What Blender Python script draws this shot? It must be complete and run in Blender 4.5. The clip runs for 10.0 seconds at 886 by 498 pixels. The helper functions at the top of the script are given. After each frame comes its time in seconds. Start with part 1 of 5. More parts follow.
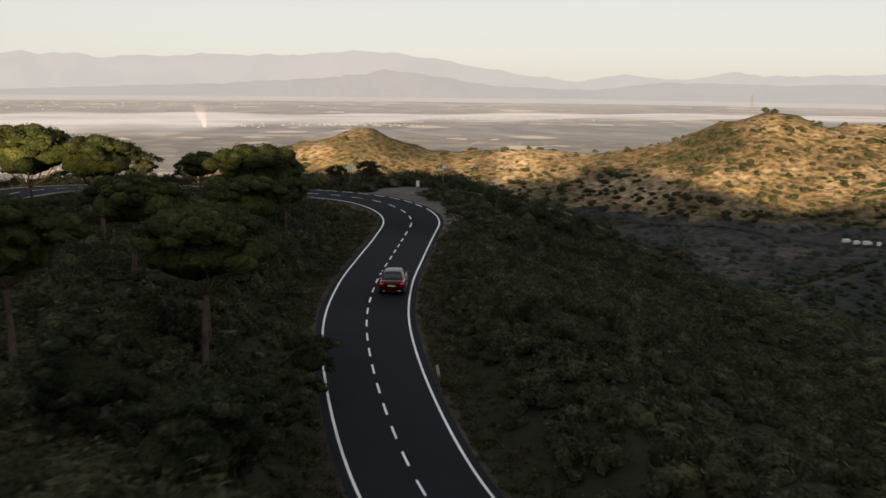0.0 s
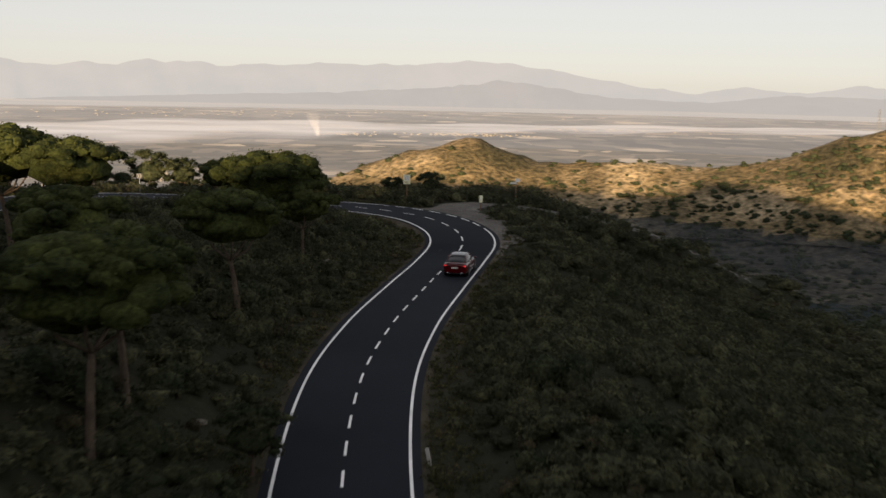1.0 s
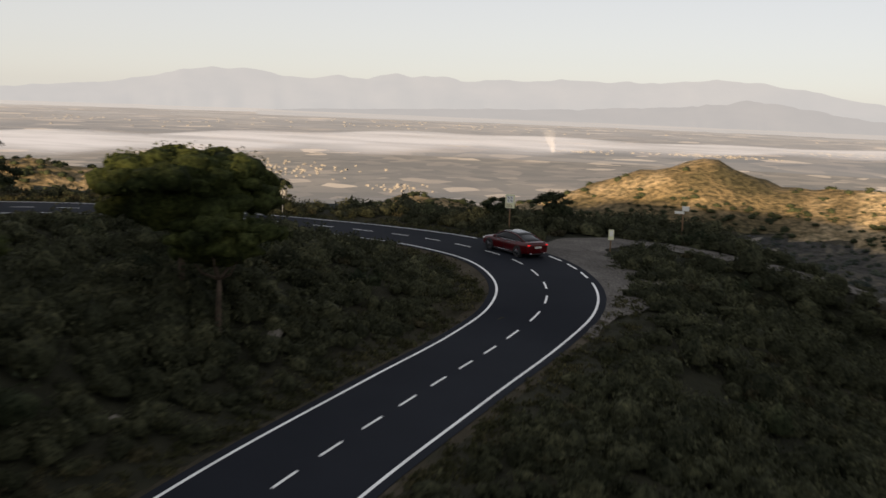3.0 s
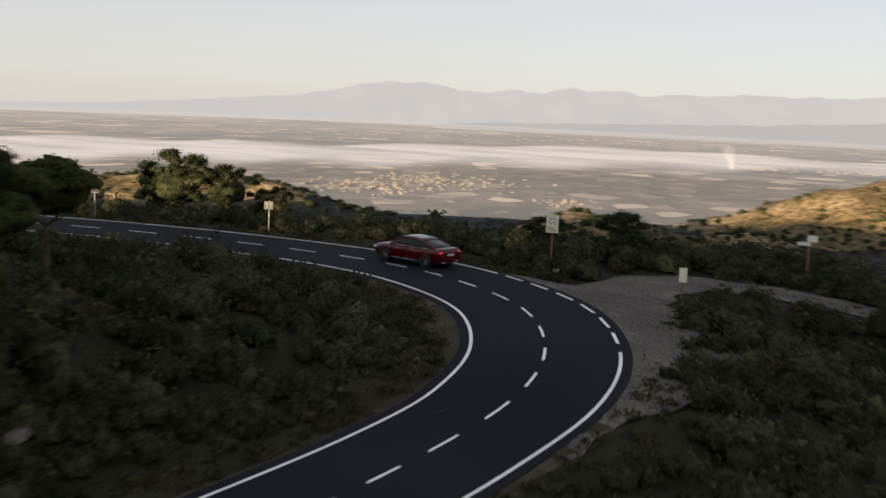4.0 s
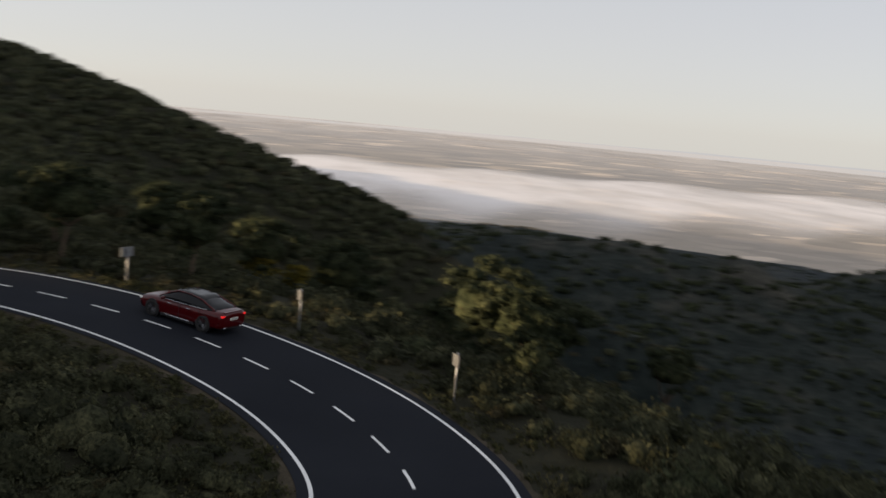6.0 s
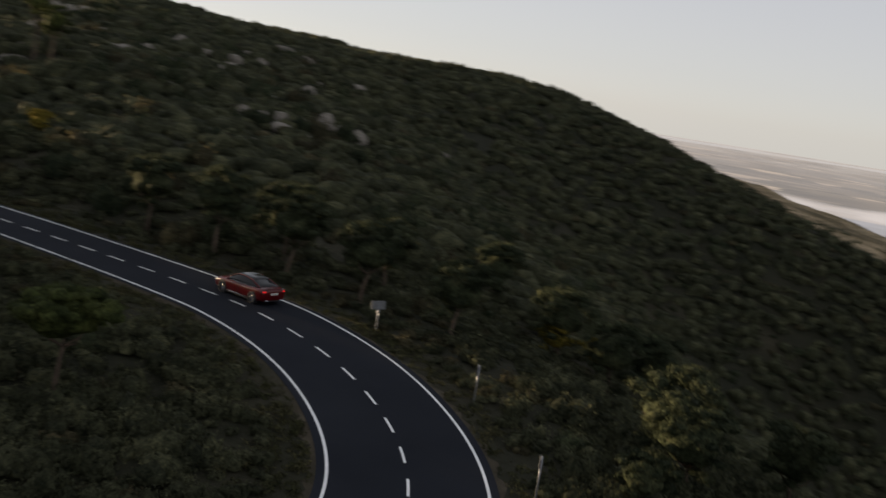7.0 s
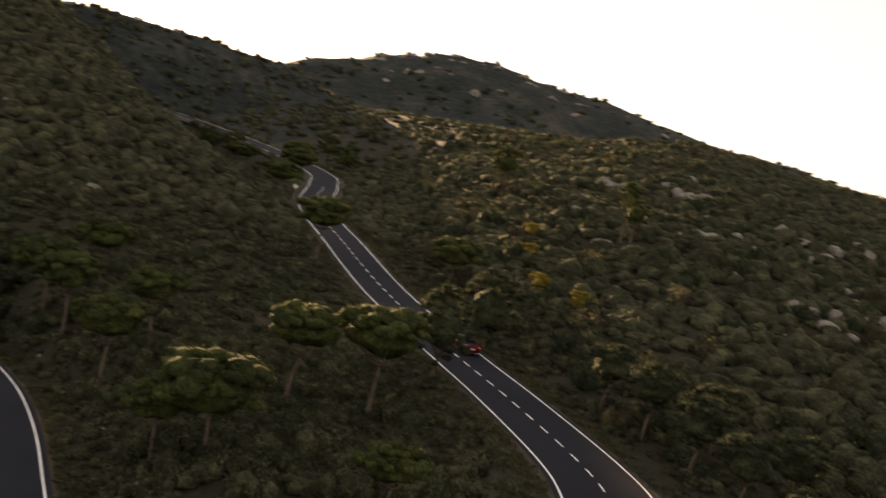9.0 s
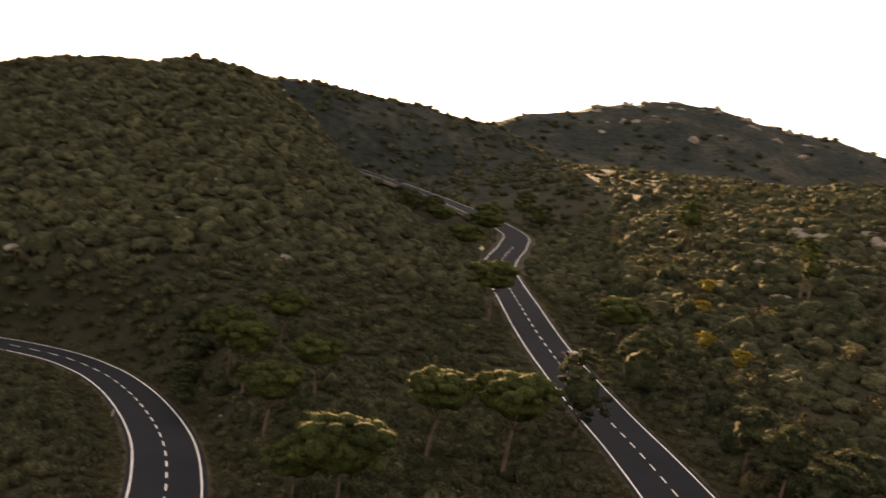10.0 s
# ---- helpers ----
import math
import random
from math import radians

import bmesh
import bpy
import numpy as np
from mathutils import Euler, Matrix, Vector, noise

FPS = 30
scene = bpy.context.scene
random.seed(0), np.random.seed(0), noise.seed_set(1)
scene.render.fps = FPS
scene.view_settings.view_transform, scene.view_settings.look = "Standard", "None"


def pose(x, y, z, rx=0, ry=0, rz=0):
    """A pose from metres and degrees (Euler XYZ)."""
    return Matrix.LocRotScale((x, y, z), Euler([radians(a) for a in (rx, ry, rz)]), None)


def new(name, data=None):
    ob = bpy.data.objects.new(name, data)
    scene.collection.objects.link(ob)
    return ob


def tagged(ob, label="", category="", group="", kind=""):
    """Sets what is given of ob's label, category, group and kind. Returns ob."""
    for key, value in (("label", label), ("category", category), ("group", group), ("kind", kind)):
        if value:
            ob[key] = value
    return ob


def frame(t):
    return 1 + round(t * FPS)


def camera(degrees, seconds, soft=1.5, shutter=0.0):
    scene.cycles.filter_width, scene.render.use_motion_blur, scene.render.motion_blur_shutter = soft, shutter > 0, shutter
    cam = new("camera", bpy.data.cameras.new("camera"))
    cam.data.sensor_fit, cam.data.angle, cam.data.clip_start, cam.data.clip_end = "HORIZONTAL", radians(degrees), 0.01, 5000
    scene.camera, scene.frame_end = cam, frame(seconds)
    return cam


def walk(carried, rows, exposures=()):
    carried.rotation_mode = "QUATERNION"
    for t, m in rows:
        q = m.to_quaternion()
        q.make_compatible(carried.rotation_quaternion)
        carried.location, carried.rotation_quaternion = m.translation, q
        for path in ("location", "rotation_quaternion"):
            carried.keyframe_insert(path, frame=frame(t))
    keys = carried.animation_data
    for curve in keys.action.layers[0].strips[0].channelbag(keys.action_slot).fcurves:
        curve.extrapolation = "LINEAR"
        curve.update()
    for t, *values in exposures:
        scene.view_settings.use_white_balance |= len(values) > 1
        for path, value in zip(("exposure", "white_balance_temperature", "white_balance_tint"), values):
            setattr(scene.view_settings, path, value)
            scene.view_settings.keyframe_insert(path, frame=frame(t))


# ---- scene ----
import functools

# ---------------- camera and its way ----------------
cam = camera(46.5, 10.0, shutter=0.5)
PATH = [
    (0, pose(-24.41, -16.15, 16.51, 80.26, -0.61, 0.19)),
    (0.5, pose(-22.17, -10.20, 15.96, 80.49, -0.81, 3.24)),
    (1, pose(-20.30, -3.08, 15.63, 80.75, -1.11, 6.48)),
    (1.5, pose(-18.86, 3.75, 15.35, 80.94, -1.41, 9.52)),
    (2, pose(-17.53, 11.45, 14.51, 81.07, -1.60, 12.95)),
    (2.5, pose(-16.70, 19.05, 13.78, 81.14, -1.85, 16.29)),
    (2.7, pose(-16.31, 22.31, 13.66, 81.22, -1.95, 17.69)),
    (3.8, pose(-14.93, 43.43, 12.33, 81.66, -2.36, 27.17)),
    (4, pose(-14.69, 47.11, 12.14, 81.77, -2.36, 29.61)),
    (4.5, pose(-14.62, 56.0, 11.78, 82.12, -2.6, 36.83)),
    (5, pose(-14.68, 65.3, 12.28, 82.38, -3.25, 48.5)),
    (5.5, pose(-14.55, 73.9, 13.85, 82.45, -4.4, 61.8)),
    (6, pose(-14.69, 83.59, 15.02, 82.20, -5.22, 80.34)),
    (6.2, pose(-14.86, 86.82, 15.87, 81.62, -6.16, 87.44)),
    (7.3, pose(-14.92, 103.59, 20.53, 80.66, -8.81, 120.40)),
    (7.5, pose(-15.35, 105.55, 21.24, 80.82, -8.94, 124.76)),
    (8, pose(-17.71, 110.04, 22.48, 81.74, -9.26, 135.75)),
    (8.5, pose(-19.49, 112.99, 23.82, 82.57, -9.82, 144.39)),
    (9, pose(-21.55, 117.11, 25.56, 83.17, -9.95, 152.19)),
    (9.5, pose(-23.58, 120.04, 26.82, 83.59, -8.98, 158.89)),
    (10, pose(-26.27, 123.38, 28.45, 84.12, -7.10, 164.75)),
]
walk(cam, PATH, exposures=[(0, 1.62, 7250, 12), (6.0, 1.6, 6800, 11), (7.4, 1.45, 6800, 12), (8.0, 1.85, 7300, 16), (9.0, 2.25, 8700, 19), (10.0, 2.6, 9800, 22)])

# ---------------- sky and sun ----------------
SUN_EL, SUN_AZ = 6.04, 171.5            # degrees; azimuth counted from +y towards -x
SUN_DIR = Vector((-math.sin(radians(SUN_AZ)) * math.cos(radians(SUN_EL)),
                  math.cos(radians(SUN_AZ)) * math.cos(radians(SUN_EL)), math.sin(radians(SUN_EL))))
world = bpy.data.worlds.new("world")
scene.world = world
world.use_nodes = True
sky = world.node_tree.nodes.new("ShaderNodeTexSky")
sky.sky_type = 'NISHITA'
sky.sun_disc = False
sky.sun_elevation = radians(SUN_EL)
sky.sun_rotation = math.atan2(SUN_DIR.x, SUN_DIR.y)
sky.altitude = 400
sky.air_density, sky.dust_density, sky.ozone_density = 0.5, 0.6, 1.0
hazed = world.node_tree.nodes.new("ShaderNodeHueSaturation")       # thin morning haze greys the sky
hazed.inputs["Saturation"].default_value = 0.6
world.node_tree.links.new(sky.outputs[0], hazed.inputs["Color"])
veil = world.node_tree.nodes.new("ShaderNodeMix")
veil.data_type = 'RGBA'
veil.inputs["Factor"].default_value = 0.8
above = world.node_tree.nodes.new("ShaderNodeTexCoord")            # the haze is warmest low over the horizon
split = world.node_tree.nodes.new("ShaderNodeSeparateXYZ")
world.node_tree.links.new(above.outputs["Generated"], split.inputs[0])
haze_ramp = world.node_tree.nodes.new("ShaderNodeValToRGB")
for stop, (at_z, tint) in zip(haze_ramp.color_ramp.elements, ((0.0, (2.84, 2.8, 2.72, 1)), (0.2, (2.5, 2.66, 2.98, 1)))):
    stop.position, stop.color = at_z, tint
world.node_tree.links.new(split.outputs["Z"], haze_ramp.inputs["Fac"])
world.node_tree.links.new(haze_ramp.outputs["Color"], veil.inputs["B"])
world.node_tree.links.new(hazed.outputs[0], veil.inputs["A"])
world.node_tree.links.new(veil.outputs["Result"], world.node_tree.nodes["Background"].inputs[0])
world.node_tree.nodes["Background"].inputs[1].default_value = 0.078
sun_data = bpy.data.lights.new("sun", 'SUN')
sun_data.energy, sun_data.angle, sun_data.color = 4.5, radians(0.53), (1.0, 0.76, 0.48)
sun = new("sun", sun_data)
sun.rotation_mode = 'QUATERNION'
sun.rotation_quaternion = SUN_DIR.to_track_quat("Z", "Y")


# ---------------- materials ----------------
def material(name, rough=0.9, metal=0.0, spec=0.3):
    m = bpy.data.materials.new(name)
    m.use_nodes = True
    b = m.node_tree.nodes["Principled BSDF"]
    b.inputs["Roughness"].default_value = rough
    b.inputs["Metallic"].default_value = metal
    b.inputs["Specular IOR Level"].default_value = spec
    return m, m.node_tree, b


def ramp_noise(nt, scale, stops, detail=6.0, vector=None, rough=0.6):
    n = nt.nodes.new("ShaderNodeTexNoise")
    n.inputs["Scale"].default_value, n.inputs["Detail"].default_value, n.inputs["Roughness"].default_value = scale, detail, rough
    if vector is None:
        g = nt.nodes.new("ShaderNodeNewGeometry")
        vector = g.outputs["Position"]
    nt.links.new(vector, n.inputs["Vector"])
    r = nt.nodes.new("ShaderNodeValToRGB")
    while len(r.color_ramp.elements) < len(stops):
        r.color_ramp.elements.new(0.5)
    for e, (p, c) in zip(r.color_ramp.elements, stops):
        e.position, e.color = p, (*c, 1)
    nt.links.new(n.outputs["Fac"], r.inputs["Fac"])
    return n, r


def mix_colour(nt, a, b, fac, mode='MIX'):
    m = nt.nodes.new("ShaderNodeMix")
    m.data_type, m.blend_type = 'RGBA', mode
    for sock, val in ((m.inputs["Factor"], fac), (m.inputs["A"], a), (m.inputs["B"], b)):
        if isinstance(val, (int, float)):
            sock.default_value = val
        elif isinstance(val, tuple):
            sock.default_value = (*val, 1)
        else:
            nt.links.new(val, sock)
    return m.outputs["Result"]


def bump(nt, b, height, strength, distance=0.05):
    n = nt.nodes.new("ShaderNodeBump")
    n.inputs["Strength"].default_value, n.inputs["Distance"].default_value = strength, distance
    nt.links.new(height, n.inputs["Height"])
    nt.links.new(n.outputs["Normal"], b.inputs["Normal"])


def two_scale(name, big, small, rough=0.9, bump_by=0.4, spec=0.3, metal=0.0, mode='MULTIPLY', fac=0.6, dist=0.05):
    """A surface with broad stains (big: scale and stops) under a fine grain (small)."""
    m, nt, b = material(name, rough, metal, spec)
    _, r1 = ramp_noise(nt, *big)
    n2, r2 = ramp_noise(nt, *small)
    nt.links.new(mix_colour(nt, r1.outputs["Color"], r2.outputs["Color"], fac, mode), b.inputs["Base Color"])
    if bump_by:
        bump(nt, b, n2.outputs["Fac"], bump_by, dist)
    return m


def plain(name, colour, rough=0.5, metal=0.0, spec=0.4, vary=0.15, scale=6.0):
    m, nt, b = material(name, rough, metal, spec)
    lo, hi = tuple(c * (1 - vary) for c in colour), tuple(min(1, c * (1 + vary)) for c in colour)
    _, r = ramp_noise(nt, scale, [(0.3, lo), (0.7, hi)])
    nt.links.new(r.outputs["Color"], b.inputs["Base Color"])
    return m


def leafy(name, dark, mid, light, scale=0.35, grain=5.0):
    """Foliage: tint by the plant's place and plant by plant, with a fine leafy grain."""
    m, nt, b = material(name, 0.85, 0.0, 0.06)
    _, r = ramp_noise(nt, scale, [(0.32, dark), (0.5, mid), (0.68, light)], 3.0)
    g = nt.nodes.new("ShaderNodeNewGeometry")
    r2 = nt.nodes.new("ShaderNodeValToRGB")
    r2.color_ramp.elements[0].color, r2.color_ramp.elements[1].color = (0.65, 0.67, 0.65, 1), (1.3, 1.26, 1.12, 1)
    nt.links.new(g.outputs["Random Per Island"], r2.inputs["Fac"])
    col = mix_colour(nt, r.outputs["Color"], r2.outputs["Color"], 1.0, 'MULTIPLY')
    n3, r3 = ramp_noise(nt, grain, [(0.36, (0.35, 0.38, 0.35)), (0.5, (0.95, 0.95, 0.92)), (0.64, (1.5, 1.46, 1.34))], 5.0, rough=0.7)
    col = mix_colour(nt, col, r3.outputs["Color"], 1.0, 'MULTIPLY')
    nt.links.new(col, b.inputs["Base Color"])
    bump(nt, b, n3.outputs["Fac"], 0.7, 0.25)
    t = nt.nodes.new("ShaderNodeBsdfTranslucent")
    nt.links.new(col, t.inputs["Color"])
    mx = nt.nodes.new("ShaderNodeMixShader")
    mx.inputs[0].default_value = 0.3
    nt.links.new(b.outputs[0], mx.inputs[1])
    nt.links.new(t.outputs[0], mx.inputs[2])
    nt.links.new(mx.outputs[0], nt.nodes["Material Output"].inputs["Surface"])
    return m


M_EARTH = two_scale("scrub_earth", (0.05, [(0.3, (0.018, 0.02, 0.013)), (0.55, (0.027, 0.027, 0.018)), (0.78, (0.052, 0.045, 0.031))]),
                    (1.3, [(0.3, (0.45, 0.45, 0.42)), (0.7, (1.2, 1.15, 1.0))]), 0.95, 0.8, 0.1, dist=0.3)
M_ASPHALT = two_scale("asphalt", (0.12, [(0.3, (0.011, 0.0128, 0.0172)), (0.7, (0.018, 0.0202, 0.026))]),
                      (40.0, [(0.3, (0.75, 0.75, 0.75)), (0.7, (1.15, 1.15, 1.15))]), 0.88, 0.25, 0.06, dist=0.01)
M_PAINT = two_scale("road_paint", (0.6, [(0.25, (0.6, 0.6, 0.58)), (0.6, (0.82, 0.82, 0.8))]),
                    (25.0, [(0.25, (0.7, 0.7, 0.7)), (0.5, (1.0, 1.0, 1.0))]), 0.6, 0.1, 0.4, dist=0.004)
M_VERGE = two_scale("verge_gravel", (0.35, [(0.3, (0.03, 0.03, 0.02)), (0.55, (0.055, 0.046, 0.033)), (0.75, (0.1, 0.085, 0.066))]),
                    (9.0, [(0.3, (0.55, 0.55, 0.5)), (0.7, (1.2, 1.15, 1.05))]), 0.95, 0.8, 0.1, dist=0.06)
M_GRAVEL = two_scale("track_gravel", (0.3, [(0.3, (0.085, 0.079, 0.073)), (0.55, (0.135, 0.126, 0.115)), (0.75, (0.21, 0.195, 0.18))]),
                     (7.0, [(0.34, (0.35, 0.35, 0.36)), (0.66, (1.35, 1.3, 1.25))]), 0.95, 1.0, 0.1, dist=0.12, fac=0.85)
M_ROCK = two_scale("granite", (0.5, [(0.3, (0.13, 0.112, 0.09)), (0.7, (0.26, 0.235, 0.2))]),
                   (7.0, [(0.3, (0.6, 0.6, 0.6)), (0.7, (1.1, 1.1, 1.1))]), 0.9, 0.8, 0.2, dist=0.08)
M_SCRUB = leafy("maquis_leaves", (0.031, 0.0345, 0.022), (0.055, 0.059, 0.038), (0.102, 0.104, 0.066), 0.6)
M_SCRUB_DRY = leafy("dry_scrub_leaves", (0.036, 0.034, 0.022), (0.058, 0.052, 0.033), (0.09, 0.08, 0.05), 0.5)
M_PINE = leafy("pine_needles", (0.027, 0.035, 0.015), (0.046, 0.058, 0.022), (0.078, 0.09, 0.033), 0.8)
M_OAK = leafy("oak_leaves", (0.022, 0.029, 0.018), (0.038, 0.047, 0.029), (0.068, 0.076, 0.046), 0.8)
M_YELLOW = leafy("broom_leaves", (0.1, 0.085, 0.02), (0.17, 0.14, 0.03), (0.26, 0.2, 0.05), 0.8)
M_GRASS = leafy("verge_grass", (0.04, 0.045, 0.024), (0.068, 0.068, 0.038), (0.11, 0.098, 0.058), 0.6)
M_BARK = two_scale("pine_bark", (1.2, [(0.3, (0.06, 0.045, 0.033)), (0.7, (0.14, 0.105, 0.08))]),
                   (9.0, [(0.3, (0.5, 0.5, 0.5)), (0.7, (1.2, 1.15, 1.1))]), 0.95, 0.8, 0.1, dist=0.04)
# dark woods; tone also cooled and darkened for the shade on these slopes
M_WOODS = two_scale("wooded_shaded_slope", (0.03, [(0.35, (0.015, 0.021, 0.021)), (0.52, (0.027, 0.033, 0.031)), (0.68, (0.055, 0.053, 0.046))]),
                    (0.25, [(0.35, (0.4, 0.42, 0.36)), (0.52, (0.9, 0.88, 0.8)), (0.68, (1.4, 1.35, 1.2))]), 0.95, 1.0, 0.1, dist=2.0, fac=0.85)
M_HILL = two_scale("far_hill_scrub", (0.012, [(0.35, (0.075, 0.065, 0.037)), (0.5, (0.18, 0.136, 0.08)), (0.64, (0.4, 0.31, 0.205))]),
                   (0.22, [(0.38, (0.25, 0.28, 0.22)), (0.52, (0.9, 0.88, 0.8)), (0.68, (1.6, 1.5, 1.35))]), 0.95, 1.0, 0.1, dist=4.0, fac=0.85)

# darker copy of the hill scrub: paints the shade low in the valley
M_HILL_SHADE = two_scale("hill_scrub_shade", (0.02, [(0.35, (0.03, 0.03, 0.024)), (0.52, (0.055, 0.05, 0.038)), (0.68, (0.11, 0.094, 0.07))]),
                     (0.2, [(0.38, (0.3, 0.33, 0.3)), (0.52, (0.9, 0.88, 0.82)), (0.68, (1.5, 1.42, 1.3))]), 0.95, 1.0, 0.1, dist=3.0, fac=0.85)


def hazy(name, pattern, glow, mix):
    """Far backdrop that glows a little: emission paints in miles of morning haze."""
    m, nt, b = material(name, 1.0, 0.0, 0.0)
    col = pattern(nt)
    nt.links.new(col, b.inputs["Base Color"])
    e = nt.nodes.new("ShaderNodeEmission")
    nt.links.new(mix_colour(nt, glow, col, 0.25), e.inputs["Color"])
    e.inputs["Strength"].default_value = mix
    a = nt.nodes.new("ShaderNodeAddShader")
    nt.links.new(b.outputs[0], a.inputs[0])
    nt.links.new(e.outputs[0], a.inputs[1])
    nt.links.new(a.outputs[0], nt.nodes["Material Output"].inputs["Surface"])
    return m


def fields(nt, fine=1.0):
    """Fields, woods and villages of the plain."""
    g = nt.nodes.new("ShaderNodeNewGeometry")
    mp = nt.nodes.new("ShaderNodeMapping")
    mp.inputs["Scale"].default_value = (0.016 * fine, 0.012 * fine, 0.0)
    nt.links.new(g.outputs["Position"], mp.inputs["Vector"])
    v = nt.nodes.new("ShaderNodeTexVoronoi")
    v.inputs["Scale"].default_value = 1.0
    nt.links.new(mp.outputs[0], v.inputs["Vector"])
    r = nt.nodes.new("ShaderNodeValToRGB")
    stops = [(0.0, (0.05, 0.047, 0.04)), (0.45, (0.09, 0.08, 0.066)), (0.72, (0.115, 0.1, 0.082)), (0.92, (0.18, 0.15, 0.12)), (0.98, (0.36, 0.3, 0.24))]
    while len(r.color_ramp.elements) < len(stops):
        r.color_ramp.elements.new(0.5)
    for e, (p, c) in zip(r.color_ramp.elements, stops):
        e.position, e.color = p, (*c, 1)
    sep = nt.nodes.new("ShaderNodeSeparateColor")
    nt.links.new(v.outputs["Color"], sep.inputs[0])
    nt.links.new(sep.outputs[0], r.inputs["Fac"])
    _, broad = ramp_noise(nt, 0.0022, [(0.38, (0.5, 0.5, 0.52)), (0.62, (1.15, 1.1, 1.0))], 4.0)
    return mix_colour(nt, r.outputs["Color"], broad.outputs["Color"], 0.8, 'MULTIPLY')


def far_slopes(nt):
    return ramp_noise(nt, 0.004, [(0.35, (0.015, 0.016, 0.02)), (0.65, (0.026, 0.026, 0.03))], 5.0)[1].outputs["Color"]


# haze over the distance is put into these materials as emission
M_PLAIN = hazy("fields_haze_glow", fields, (0.55, 0.535, 0.54), 0.17)
M_NEAR_PLAIN = hazy("near_fields_haze_glow", functools.partial(fields, fine=2.0), (0.53, 0.495, 0.47), 0.15)
M_RANGE = hazy("mountains_haze_glow", far_slopes, (0.67, 0.675, 0.69), 0.355)
M_FOOT = hazy("foothills_haze_glow", far_slopes, (0.64, 0.635, 0.645), 0.32)


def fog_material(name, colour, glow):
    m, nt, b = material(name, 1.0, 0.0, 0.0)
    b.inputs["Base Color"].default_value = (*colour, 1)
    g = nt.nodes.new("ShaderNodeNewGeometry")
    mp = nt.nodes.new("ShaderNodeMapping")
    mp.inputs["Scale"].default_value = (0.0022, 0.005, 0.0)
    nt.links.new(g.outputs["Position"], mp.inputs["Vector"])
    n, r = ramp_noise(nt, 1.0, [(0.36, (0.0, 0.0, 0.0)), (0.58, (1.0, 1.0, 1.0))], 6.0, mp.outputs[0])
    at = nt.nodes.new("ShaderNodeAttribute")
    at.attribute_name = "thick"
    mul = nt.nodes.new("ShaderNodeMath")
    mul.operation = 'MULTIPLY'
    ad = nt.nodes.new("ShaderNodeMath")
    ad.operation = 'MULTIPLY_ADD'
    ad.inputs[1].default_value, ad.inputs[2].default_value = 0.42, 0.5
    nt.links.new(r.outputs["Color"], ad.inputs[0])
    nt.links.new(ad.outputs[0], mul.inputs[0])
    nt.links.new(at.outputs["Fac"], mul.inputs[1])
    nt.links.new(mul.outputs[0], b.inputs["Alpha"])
    # painted glow brightens the fog, mist and smoke, which emit no light
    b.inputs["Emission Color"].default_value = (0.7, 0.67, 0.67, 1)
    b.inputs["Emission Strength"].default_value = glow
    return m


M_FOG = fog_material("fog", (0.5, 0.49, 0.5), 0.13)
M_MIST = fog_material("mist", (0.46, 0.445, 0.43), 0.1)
M_HAZE = fog_material("valley_haze_sheet", (0.2, 0.23, 0.3), 0.0)


# ---------------- the lie of the land ----------------
def part(name, bm, mat, parent=None, label="", smooth=False):
    """Links a bmesh as one mesh object, under a thing or a part where one is given."""
    me = bpy.data.meshes.new(name)
    bm.to_mesh(me)
    bm.free()
    me.materials.append(mat)
    if smooth:
        me.polygons.foreach_set("use_smooth", [True] * len(me.polygons))
    ob = new(name, me)
    if parent is not None:
        ob.parent = parent
    if label:
        ob["label"] = label
    return ob


def sheet(name, verts, faces, mat, smooth=True):
    me = bpy.data.meshes.new(name)
    me.from_pydata([tuple(v) for v in verts], [], [tuple(f) for f in faces])
    me.materials.append(mat)
    if smooth:
        me.polygons.foreach_set("use_smooth", [True] * len(me.polygons))
    return new(name, me)


def spline(rows, step):
    """A Catmull-Rom curve through the rows, cut into even steps."""
    p = np.array(rows, float)
    p = np.vstack([2 * p[0] - p[1], p, 2 * p[-1] - p[-2]])
    out = []
    for i in range(1, len(p) - 2):
        a, b, c, d = p[i - 1:i + 3]
        for u in np.linspace(0, 1, 24, endpoint=False):
            out.append(0.5 * (2 * b + (c - a) * u + (2 * a - 5 * b + 4 * c - d) * u * u + (3 * b - a - 3 * c + d) * u ** 3))
    out.append(p[-2])
    out = np.array(out)
    s = np.r_[0, np.cumsum(np.linalg.norm(np.diff(out[:, :2], axis=0), axis=1))]
    q = np.arange(0, s[-1], step)
    return np.stack([np.interp(q, s, out[:, k]) for k in range(out.shape[1])], 1)


